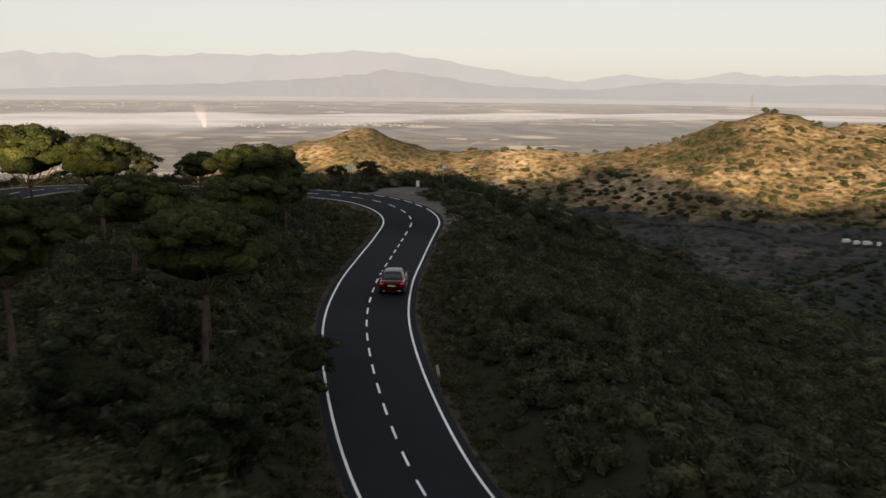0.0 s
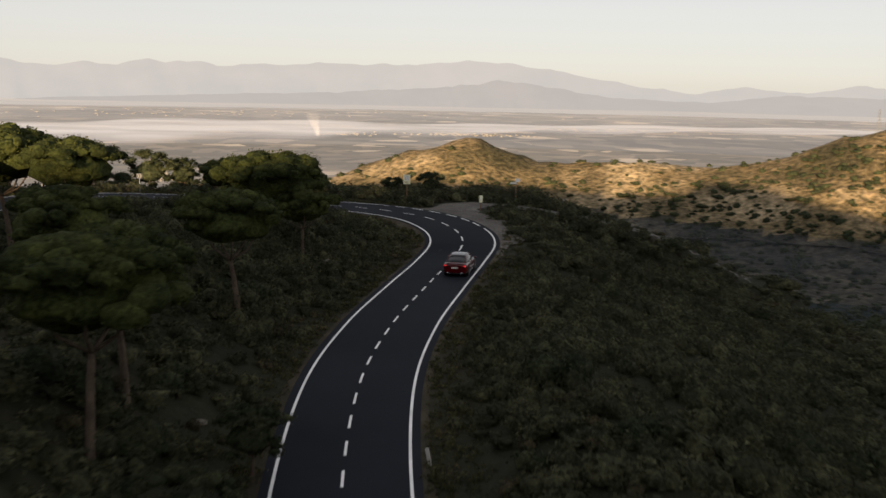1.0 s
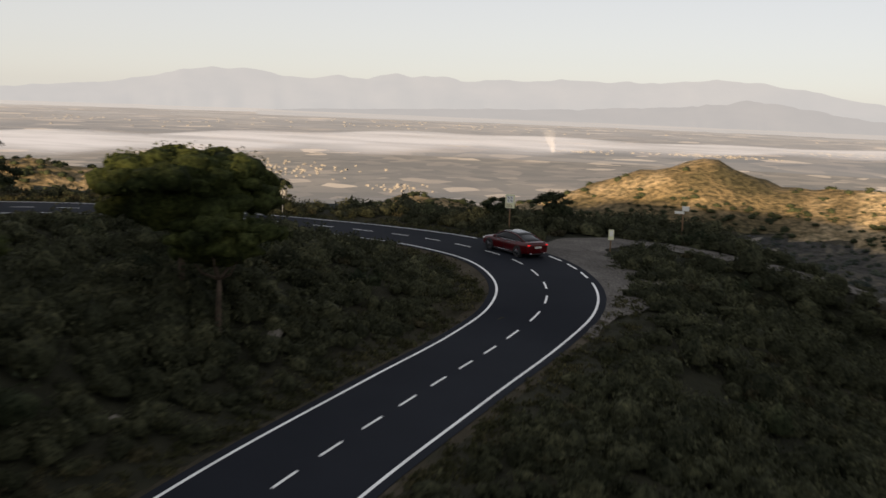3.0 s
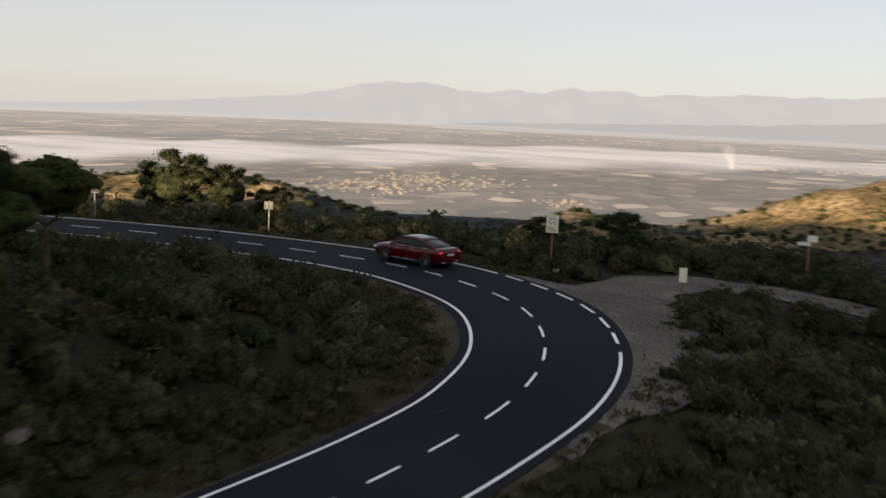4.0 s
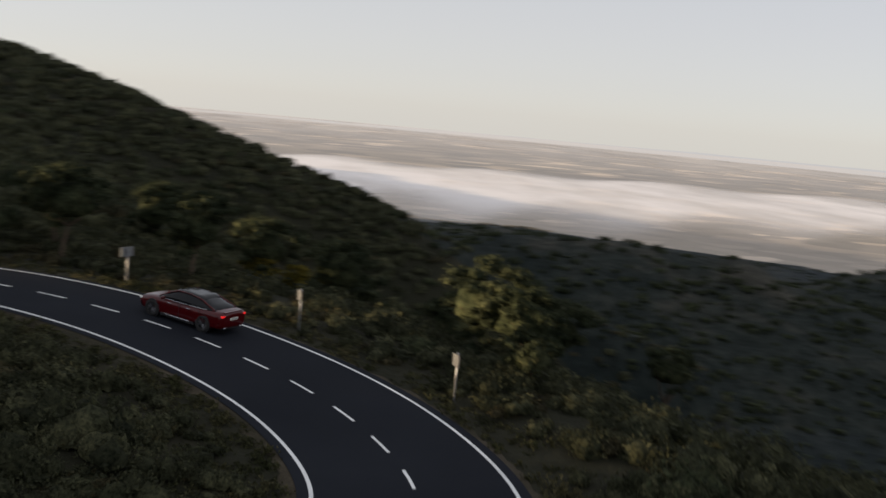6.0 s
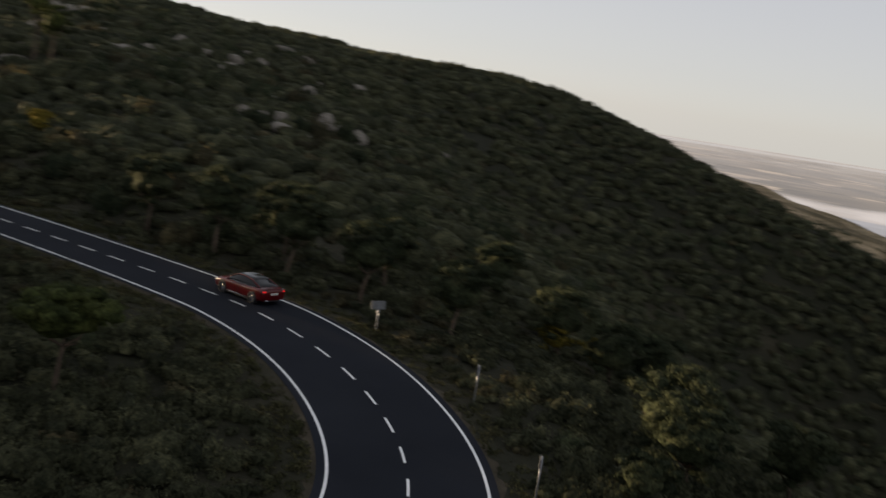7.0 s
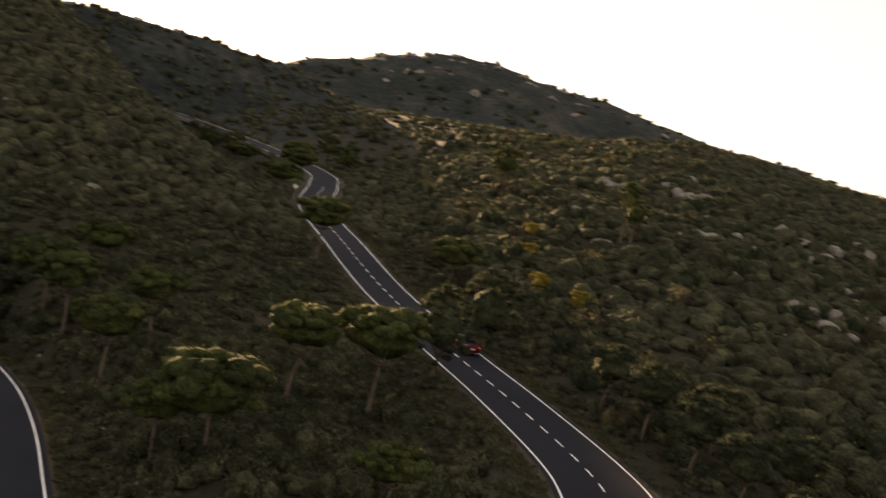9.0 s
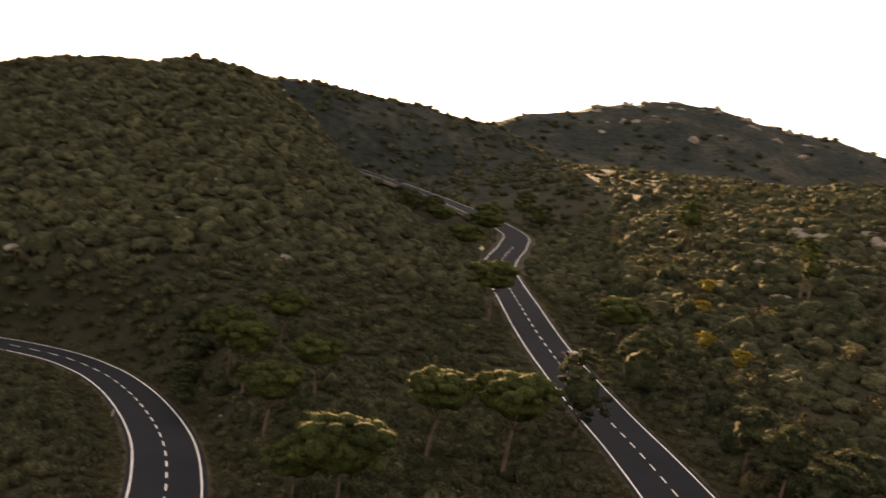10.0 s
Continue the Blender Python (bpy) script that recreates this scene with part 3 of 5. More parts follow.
# thin blue sheet added over the shaded valley below the hill, painting morning haze
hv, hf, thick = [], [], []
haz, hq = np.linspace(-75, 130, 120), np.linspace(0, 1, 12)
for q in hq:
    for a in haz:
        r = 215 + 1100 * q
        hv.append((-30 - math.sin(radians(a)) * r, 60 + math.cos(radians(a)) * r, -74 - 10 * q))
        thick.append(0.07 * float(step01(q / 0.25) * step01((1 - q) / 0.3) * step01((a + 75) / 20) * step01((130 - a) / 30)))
for k in range(len(hq) - 1):
    hf += [(k * 120 + j, k * 120 + j + 1, (k + 1) * 120 + j + 1, (k + 1) * 120 + j) for j in range(119)]
haze = tagged(sheet("valley_haze_sheet", hv, hf, M_HAZE), "thin blue sheet painting morning haze over the shaded valley", "haze", kind="structure")
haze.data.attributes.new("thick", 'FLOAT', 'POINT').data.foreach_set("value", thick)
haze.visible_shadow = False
# a plume of smoke rising from the fog: one soft billowing column that widens and drifts
pv, pf, thick = [], [], []
g = np.random.RandomState(8)
for k in range(18):
    q = k / 17.0
    for j in range(14):
        a = 2 * math.pi * j / 14
        rad = (2.5 + 11.0 * q) * (1 + 0.22 * g.uniform(-1, 1) + 0.2 * math.sin(3 * a + 9 * q))
        pv.append((-457 - 14 * q ** 1.5 + rad * math.cos(a), 1840 + rad * math.sin(a), PLAIN_Z + 5 + 46 * q))
        thick.append(0.14 * (1 - q) ** 0.8)
    if k:
        pf += [((k - 1) * 14 + j, (k - 1) * 14 + (j + 1) % 14, k * 14 + (j + 1) % 14, k * 14 + j) for j in range(14)]
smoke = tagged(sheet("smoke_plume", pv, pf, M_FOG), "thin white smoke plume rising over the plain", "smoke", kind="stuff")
smoke.data.attributes.new("thick", 'FLOAT', 'POINT').data.foreach_set("value", thick)
smoke.visible_shadow = False
# dirt road in the valley
VALLEY = spline([(60, 695, 0), (107, 679, 0), (131, 662, 0), (160, 645, 0), (184, 630, 0), (204, 615, 0), (220, 603, 0), (260, 580, 0)], 4.0)
VALLEY[:, 2] = ground(VALLEY[:, 0], VALLEY[:, 1]) + 1.2
vt = np.gradient(VALLEY[:, :2], axis=0)
vt /= np.linalg.norm(vt, axis=1)[:, None]
vw = 1.3 + 0.4 * np.sin(np.arange(len(VALLEY)) * 0.8)
tagged(strip("valley_road", VALLEY, np.stack([-vt[:, 1], vt[:, 0]], 1), -vw, vw, 0.0, 0.0, M_VERGE, cuts=2), "pale dirt road along the shaded valley", "dirt road", kind="structure")


# ---------------- plants ----------------
def leaf_mesh(name, shape, mat, parent=None):
    """A mesh of foliage from arrays of corners (n, 3) and triangles (m, 3)."""
    verts, tris = np.asarray(shape[0], np.float32), np.asarray(shape[1], np.int32)
    me = bpy.data.meshes.new(name)
    me.vertices.add(len(verts))
    me.vertices.foreach_set("co", verts.reshape(-1))
    me.loops.add(len(tris) * 3)
    me.loops.foreach_set("vertex_index", tris.reshape(-1))
    me.polygons.add(len(tris))
    me.polygons.foreach_set("loop_start", np.arange(0, len(tris) * 3, 3, dtype=np.int32))
    me.update(calc_edges=True)
    me.materials.append(mat)
    ob = new(name, me)
    if parent is not None:
        ob.parent = parent
    return ob


def unit(v):
    return v / (np.linalg.norm(v, axis=1)[:, None] + 1e-9)


def joined(shapes):
    """Several shapes as one."""
    at, verts, tris = 0, [], []
    for v, f in shapes:
        verts.append(v)
        tris.append(f + at)
        at += len(v)
    return np.concatenate(verts), np.concatenate(tris)


def leaf_sprays(points, normals, size, rng, stretch=1.3):
    """A pointed leaf spray at each point, facing roughly along the normal."""
    n = len(points)
    nn = unit(normals + 0.8 * rng.normal(size=(n, 3)))
    a = unit(np.cross(nn, rng.normal(size=(n, 3))))
    b = np.cross(nn, a)
    s = (size * rng.uniform(0.6, 1.4, n))[:, None]
    a, b = a * s * 0.6 * stretch, b * s * 0.6
    k = rng.uniform(0.3, 1.0, n)[:, None]
    return np.stack([points - a - b * k, points + a * k, points - a * 0.2 + b], 1).reshape(-1, 3), np.arange(3 * n).reshape(-1, 3)


def ball(cuts):
    bm = bmesh.new()
    bmesh.ops.create_icosphere(bm, subdivisions=cuts, radius=1.0)
    v, f = np.array([q.co[:] for q in bm.verts]), np.array([[q.index for q in p.verts] for p in bm.faces])
    bm.free()
    return v, f


BALLS = {k: ball(k) for k in (1, 2, 3)}


def clump(rng, cuts, low=-0.2, rough=0.3):
    """The twiggy heart of a shrub or bough: a ragged mass, open below."""
    v, f = BALLS[cuts]
    f = f[v[f][:, :, 2].mean(1) > low]
    w = rng.normal(size=(6, 3)) * np.array((1.6, 1.6, 2.6, 2.6, 4.5, 4.5))[:, None]
    ph = rng.uniform(0, 6.3, 6)
    swell = sum(np.sin(v @ w[k] + ph[k]) * (0.5, 0.5, 0.35, 0.35, 0.3, 0.3)[k] for k in range(6))
    return v * (1 + rough * swell + 0.08 * rng.normal(size=len(v)))[:, None], f


def bush_template(rng, leaves, leaf, lumps=2, cuts=2, heart=1.0):
    """A shrub of radius about 1: ragged clumps set with leaf sprays."""
    shapes = []
    for k in range(lumps):
        c = np.array((*rng.uniform(-0.42, 0.42, 2), rng.uniform(0.2, 0.42))) if lumps > 1 else np.array((0, 0, 0.3))
        r = rng.uniform(0.5, 0.72) if lumps > 1 else 0.8
        v, f = clump(rng, cuts)
        shapes.append((v * r * heart * np.array((1, 1, 0.9)) + c, f))
        d = rng.normal(size=(leaves // lumps, 3))
        d[:, 2] = np.abs(d[:, 2]) * 0.9 - 0.1
        d = unit(d)
        shapes.append(leaf_sprays(c + d * r * rng.uniform(0.9 * heart, 1.2, len(d))[:, None] * np.array((1, 1, 0.9)), d + np.array((0, 0, 0.35)), leaf, rng))
    return joined(shapes)


def scatter(name, xs, ys, radius, templates, mat, rng, label, squash=(0.65, 1.0), sink=0.12):
    """Many shrubs in one mesh, each turned, sized and squashed on its own."""
    zs = ground(xs, ys)
    pick = rng.randint(len(templates), size=len(xs))
    out = []
    for t, (v, f) in enumerate(templates):
        m = pick == t
        n = int(m.sum())
        if not n:
            continue
        a = rng.uniform(0, 2 * math.pi, n)
        ca, sa = np.cos(a)[:, None], np.sin(a)[:, None]
        r = radius[m][:, None]
        h = r * rng.uniform(*squash, n)[:, None]
        x = (v[None, :, 0] * ca - v[None, :, 1] * sa) * r + xs[m][:, None]
        y = (v[None, :, 0] * sa + v[None, :, 1] * ca) * r + ys[m][:, None]
        z = v[None, :, 2] * h + zs[m][:, None] - sink * r
        out.append((np.stack([x, y, z], -1).reshape(-1, 3), (f[None] + (np.arange(n) * len(v))[:, None, None]).reshape(-1, 3)))
    ob = leaf_mesh(name, joined(out), mat)
    return tagged(ob, label, "shrubs", kind="stuff")


rng = np.random.RandomState(11)


def clear_of_roads(x, y, keep):
    d, i = near_line(x, y, ROAD)
    d2, j = near_line(x, y, TRACK)
    return (d > HALF[i] + keep) & (d2 > tw[j] + 0.9)


near_templates = [bush_template(rng, 84, 0.15, 2, 1, 0.72) for _ in range(18)]
fine_templates = [bush_template(rng, 190, 0.105, 3, 1, 0.7) for _ in range(18)]
mid_templates = [bush_template(rng, 12, 0.22, 1) for _ in range(24)]
far_templates = [bush_template(rng, 6, 0.4, 1, 1) for _ in range(12)]


def spread(n, x0, x1, y0, y1, keep, thin):
    x, y = rng.uniform(x0, x1, n), rng.uniform(y0, y1, n)
    ok = clear_of_roads(x, y, keep) & (thin(x, y) > rng.uniform(0, 1, n))
    return x[ok], y[ok]


def patchy(x, y):
    return 0.62 + 0.38 * np.sin(x * 0.23 + 1.0) * np.sin(y * 0.19) + 0.25 * np.sin(x * 0.07 + y * 0.05)


BX = (-84.0, 10.0, -6.0, 126.0)
x, y = spread(10000, *BX, 2.2, lambda a, b: patchy(a, b) + 0.2)
size = rng.uniform(0.65, 1.5, len(x)) * rng.choice([0.75, 1.0, 1.0, 1.3], len(x))
away, at_i = near_line(x, y, ROAD)
size = np.minimum(size, 0.25 + 0.3 * (away - HALF[at_i] - 1.2))
close = (x > -63) & (x < -4) & (y > 36) & (y < 113)
scatter("scrub", x[close], y[close], size[close], fine_templates, M_SCRUB, rng, "dense dark green maquis scrub around the hairpin bend", (0.8, 1.2))
scatter("scrub", x[~close], y[~close], size[~close], near_templates, M_SCRUB, rng, "dense dark green maquis scrub on the hillside")
x, y = spread(3800, -62, -5, 36, 112, 1.7, lambda a, b: 1.25 - patchy(a, b))
scatter("scrub", x, y, rng.uniform(0.45, 0.95, len(x)), near_templates, M_SCRUB, rng, "low grey-green scrub filling the gaps round the bend")
x, y = spread(3600, *BX, 2.0, lambda a, b: 1.1 - patchy(a, b))
scatter("dry_scrub", x, y, rng.uniform(0.35, 0.95, len(x)), near_templates, M_SCRUB_DRY, rng, "dry brownish low scrub between the green shrubs")
# wider country
outside = lambda a, b: np.where(((a > BX[0]) & (a < BX[1]) & (b > BX[2]) & (b < BX[3])) | ((a > 30) & (b < 0)) | (b < -290) | (b > 230), 0.0, 1.0)
x, y = spread(14500, -300, 150, -290, 300, 2.2, lambda a, b: outside(a, b) * patchy(a, b))
size, close = rng.uniform(1.0, 2.3, len(x)), np.hypot(x + 60, y - 30) < 170
scatter("scrub", x[close], y[close], size[close], mid_templates, M_SCRUB, rng, "dark green scrub covering the wider slopes")
scatter("scrub", x[~close], y[~close], size[~close], far_templates, M_SCRUB, rng, "dark green scrub on the far edge of the slopes")
x, y = spread(8500, -185, -84, -85, 110, 2.2, lambda a, b: 0.9)
scatter("scrub", x, y, rng.uniform(0.7, 1.7, len(x)), mid_templates, M_SCRUB, rng, "dark green scrub above the upper road")
x, y = spread(5500, -300, -185, -80, 120, 2.2, lambda a, b: 0.9)
scatter("scrub", x, y, rng.uniform(1.1, 2.3, len(x)), far_templates, M_SCRUB, rng, "dark green scrub on the western ridge")
x, y = spread(5500, -84, 20, -135, -6, 2.2, lambda a, b: 0.9)
scatter("scrub", x, y, rng.uniform(0.8, 1.8, len(x)), mid_templates, M_SCRUB, rng, "dark green scrub on the near shoulder")
x, y = spread(5500, -300, 150, -270, 300, 2.0, lambda a, b: outside(a, b) * 0.8)
scatter("dry_scrub", x, y, rng.uniform(0.7, 1.5, len(x)), mid_templates, M_SCRUB_DRY, rng, "dry brownish scrub on the wider slopes")
x, y = spread(4500, 8, 95, -25, 155, 2.2, lambda a, b: 0.9)
scatter("scrub", x, y, rng.uniform(0.9, 1.9, len(x)), mid_templates, M_SCRUB, rng, "dark green scrub on the eastern slope")
# tall shrubs standing out of the scrub
for mat, count, word in ((M_OAK, 420, "dark"), (M_SCRUB_DRY, 160, "dry brownish")):
    x, y = spread(count, -170, -70, -95, 78, 3.6, lambda a, b: 0.85)
    scatter("tall_shrubs", x, y, rng.uniform(1.2, 2.3, len(x)), fine_templates, mat, rng, word + " tall rounded shrubs above the upper road", (1.0, 1.5))
x, y = spread(150, -62, 6, 0, 125, 4.2, lambda a, b: 0.8)
scatter("tall_shrubs", x, y, rng.uniform(1.1, 1.9, len(x)), fine_templates, M_OAK, rng, "dark tall rounded shrubs around the bend", (0.8, 1.2))
# the wooded valley in the north
n = 15000
rr, aa = rng.uniform(170, 760, n), rng.uniform(-0.3, 3.4, n)
x, y = -30 + rr * np.cos(aa), 60 + rr * np.sin(aa)
scatter("valley_woods", x, y, np.interp(rr, [170, 700], [1.4, 3.4]) * rng.uniform(0.6, 1.3, n), far_templates, M_OAK, rng, "dark woods on the shaded valley slopes", (0.5, 0.9))
# far hills: oaks and pines as dark tufts
n = 30000
rr, aa = 230 + 890 * rng.uniform(0, 1, n) ** 1.4, rng.uniform(0, 2 * math.pi, n)
x, y = -30 + rr * np.cos(aa), 60 + rr * np.sin(aa)
ok = ((ground(x, y) > PLAIN_Z + 6) | (rr < 900)) & (np.hypot(x + 463, y - 500) > 75) & (patchy(x * 0.12, y * 0.12) > rng.uniform(0.1, 1.1, n))
scatter("far_woods", x[ok], y[ok], np.interp(rr[ok], [230, 600], [1.3, 3.2]) * rng.uniform(0.6, 1.4, ok.sum()), far_templates, M_OAK, rng, "dark tufts of trees on the far hills", (0.5, 0.9))
# grass and weeds of the verges
side = rng.choice([-1, 1], 6000)
sv = rng.uniform(20, 300, 6000)
off = side * (np.interp(sv, RS, HALF) + 0.6 + np.abs(rng.normal(0, 1.3, 6000)))
gx = np.interp(sv, RS, ROAD[:, 0]) + np.interp(sv, RS, LEFT[:, 0]) * off
gy = np.interp(sv, RS, ROAD[:, 1]) + np.interp(sv, RS, LEFT[:, 1]) * off
d2, j = near_line(gx, gy, TRACK)
ok = (d2 > tw[j] + 0.2) & (near_line(gx, gy, ROAD)[0] > 2.8)
scatter("verge_grass", gx[ok], gy[ok], rng.uniform(0.15, 0.42, ok.sum()), [joined([leaf_sprays(rng.normal(size=(30, 3)) * np.array((0.4, 0.4, 0.3)) + np.array((0, 0, 0.45)), rng.normal(size=(30, 3)) * np.array((1, 1, 0.2)), 0.34, rng)]) for _ in range(5)], M_GRASS, rng, "dry yellow-green grass tufts along the road edge", (0.5, 0.9))


def tube(bm, pts, radii, sides=8):
    """A tapered limb through the points."""
    prev = None
    for k, (p, r) in enumerate(zip(pts, radii)):
        p = Vector(p)
        d = (Vector(pts[min(k + 1, len(pts) - 1)]) - Vector(pts[max(k - 1, 0)])).normalized()
        a = d.cross(Vector((0.3, 1, 0.1))).normalized()
        b = d.cross(a)
        ring = [bm.verts.new(p + (a * math.cos(2 * math.pi * q / sides) + b * math.sin(2 * math.pi * q / sides)) * r) for q in range(sides)]
        if prev:
            for q in range(sides):
                bm.faces.new((prev[q], prev[(q + 1) % sides], ring[(q + 1) % sides], ring[q]))
        prev = ring
    bm.faces.new(prev)


def tree(name, x, y, h, r, kind, seed, label, category="tree"):
    """A tree with a tapered trunk, limbs and a crown of many leaf sprays in clumps."""
    g = np.random.RandomState(seed)
    z = float(ground(x, y)[0]) - 0.1
    root = tagged(new(name), label, category)
    root.location = (x, y, z)
    lean = g.uniform(-0.06, 0.06, 2) * h
    flat = {"pine": 0.62, "oak": 0.85, "column": 1.5, "slender": 1.05, "broom": 0.8}[kind]
    clear = {"pine": 0.42, "oak": 0.3, "column": 0.15, "slender": 0.4, "broom": 0.15}[kind]
    rt = 0.016 * h + 0.03
    fork = h * (clear + 0.08)
    bm = bmesh.new()
    pts = [(lean[0] * q ** 2, lean[1] * q ** 2, fork * q) for q in np.linspace(0, 1, 6)]
    tube(bm, pts, [rt * (1.25 - 0.5 * q) for q in np.linspace(0, 1, 6)])
    part("trunk", bm, M_BARK, root, smooth=True)
    top = np.array(pts[-1])
    zc, rz = h - r * flat * (0.72 if kind == "pine" else 0.5), r * flat
    rz = min(rz, h * 0.5)
    zc = h - rz
    for k in range(5):
        a = k * 2 * math.pi / 5 + g.uniform(-0.4, 0.4)
        end = np.array((lean[0] + math.cos(a) * r * 0.62, lean[1] + math.sin(a) * r * 0.62, zc + g.uniform(-0.1, 0.35) * rz))
        midp = top + (end - top) * 0.5 + np.array((0, 0, -0.06 * h))
        bm = bmesh.new()
        tube(bm, [top, midp, end], [rt * 0.55, rt * 0.38, rt * 0.12], 6)
        part("limb", bm, M_BARK, root, smooth=True)
    clumps = int(26 + 11 * r)
    shapes = []
    v, f = clump(g, 3, -2.0, 0.1)                     # the dense inside of the crown
    shapes.append((v * np.array((0.74 * r, 0.74 * r, 0.62 * rz)) * (1.0 if kind == "pine" else 0.8) + np.array((lean[0], lean[1], zc + (0.12 * rz if kind == "pine" else 0))), f))
    for k in range(clumps):
        a, q = g.uniform(0, 2 * math.pi), math.sqrt(g.uniform(0, 1)) * 0.9
        up = math.sqrt(max(0.0, 1 - q * q))
        lo = -0.2 if kind == "pine" else -0.9
        h_k = g.uniform(0.75, 1.0) * up if g.uniform() < (0.85 if kind == "pine" else 0.65) else g.uniform(lo, 0.5) * up
        wob = 1 + 0.14 * math.sin(3 * a + seed)
        c = np.array((lean[0] + math.cos(a) * q * r * wob, lean[1] + math.sin(a) * q * r * wob, zc + h_k * rz))
        cr = r * g.uniform(0.15, 0.26)
        v, f = clump(g, 2, -0.7, 0.22)
        heart = 0.95 if kind == "pine" else 0.68
        shapes.append((v * cr * heart * np.array((1, 1, 0.6)) + c, f))
        m = 80 if kind == "pine" else 120
        d = g.normal(size=(m, 3))
        d[:, 2] = d[:, 2] * 0.8 + 0.25
        d = unit(d)
        shapes.append(leaf_sprays(c + d * cr * g.uniform(0.85 * heart, 1.3, m)[:, None] * np.array((1, 1, 0.66)), d + np.array((0, 0, 0.4)), 0.04 + 0.022 * r, g))
    leaf_mesh("crown", joined(shapes), {"pine": M_PINE, "oak": M_OAK, "column": M_OAK, "slender": M_PINE, "broom": M_YELLOW}[kind], root)
    return root


PINE = "umbrella pine with a flat dense green crown and bare forked trunk"
OAK = "dark green holm oak with a rounded uneven crown by the road"
for k, (x, y, h, r) in enumerate(((-39.0, 62.2, 6.1, 3.4), (-36.4, 60.7, 4.9, 2.1), (-34.6, 26.5, 7.2, 3.0), (-35.6, 31.5, 6.6, 2.7), (-36.0, 46.0, 6.8, 2.6),
                                  (-52.6, 54.5, 8.0, 3.2), (-47.3, 52.3, 7.2, 2.9), (-79.2, 15.8, 6.0, 3.2),
                                  (-66.7, 6.0, 7.2, 3.4), (-74.6, -32.0, 6.5, 2.9), (-82.4, -47.0, 7.0, 3.0), (-88.0, -62.0, 7.0, 3.2), (-82.0, -75.0, 6.0, 2.6),
                                  (-41.0, 38.0, 5.6, 2.4), (-40.0, 20.0, 6.0, 2.6), (-45.5, 72.5, 4.6, 2.0))):
    tagged(tree("umbrella_pine", x, y, h, r, "pine", 100 + k, PINE), group="umbrella pines")
for k, (x, y, h, r) in enumerate(((-66.5, 99.5, 5.2, 2.1), (-60.0, 94.0, 5.0, 2.4), (-57.0, 95.5, 4.2, 1.9), (-52.6, 94.5, 2.4, 1.2), (-73.0, 88.5, 4.6, 2.2), (-77.5, 84.0, 4.8, 2.3),
                                  (-81.0, 90.0, 4.5, 2.4), (-70.5, 94.5, 3.6, 1.8), (-60.5, 103.5, 4.6, 1.4), (-36.5, 97.0, 2.0, 1.3), (-32.8, 99.5, 2.4, 1.5), (-84.0, 77.0, 4.2, 2.2),
                                  # this row is added on the upper road's bank to shade the bend
                                  (-68.5, 74.0, 5.0, 2.0), (-70.0, 68.0, 5.6, 2.2), (-70.8, 62.0, 5.8, 2.3), (-71.5, 56.0, 5.6, 2.2), (-67.0, 80.5, 4.6, 2.0), (-74.5, 65.0, 5.4, 2.3), (-75.0, 72.5, 5.0, 2.2))):
    tagged(tree("holm_oak", x, y, h, r, "oak", 200 + k, OAK), group="holm oaks")
tree("leafy_tree", -60.6, 48.5, 7.6, 2.3, "column", 301, "tall loose dark leafy tree standing close to the road")
tree("leafy_tree", -71.0, 38.5, 7.4, 2.6, "column", 302, "tall loose dark leafy tree standing close to the road")
for k, (x, y, h, r) in enumerate(((-31.6, 11.5, 3.6, 2.1), (-31.6, 17.5, 3.8, 2.0), (-30.9, 23.5, 3.2, 1.7), (-30.6, 30.5, 2.8, 1.3), (-35.0, 14.0, 3.4, 2.0))):
    tagged(tree("holm_oak", x, y, h, r, "oak", 330 + k, "low bushy dark holm oak beside the lower road"), group="holm oaks")
for k, (x, y, h, r) in enumerate(((-102.8, 17.0, 7.6, 1.9), (-104.5, 13.0, 8.2, 1.7), (-112.4, -29.9, 7.8, 2.6), (-104.0, -78.0, 7.0, 2.8), (-108.0, -98.0, 7.4, 2.6), (-86.0, -98.0, 7.0, 2.6), (-84.0, -112.0, 7.5, 2.8))):
    tagged(tree("slender_pine", x, y, h, r, "slender", 350 + k, "slender loose pine standing up out of the hillside scrub"), group="slender pines")
for k, (x, y) in enumerate(((-85, 25.4), (-84.1, 34.1), (-76.5, 84), (-79, 86), (-92, 12), (-97, 4))):
    tagged(tree("broom_bush", x, y, 2.4, 1.2, "broom", 400 + k, "yellowish broom bush among the dark scrub", "bush"), group="broom bushes")


# ---------------- rocks ----------------
def rock_mesh(seed, flat):
    g = np.random.RandomState(seed)
    bm = bmesh.new()
    bmesh.ops.create_icosphere(bm, subdivisions=3, radius=1.0)
    cuts = [(Vector(g.normal(size=3)).normalized(), g.uniform(0.45, 0.85)) for _ in range(9)]
    for v in bm.verts:
        for n, d in cuts:                              # flat broken faces
            over = v.co.dot(n) - d
            if over > 0:
                v.co -= n * over * 0.92
        v.co += v.co.normalized() * 0.07 * noise.noise(v.co * 3.0 + Vector((seed, 0, 0)))
        v.co.z *= flat
    me = bpy.data.meshes.new("boulder")
    bm.to_mesh(me)
    bm.free()
    me.materials.append(M_ROCK)
    return me


ROCKS = [rock_mesh(k, f) for k, f in enumerate((0.6, 0.75, 0.5, 0.9, 0.65, 0.4))]


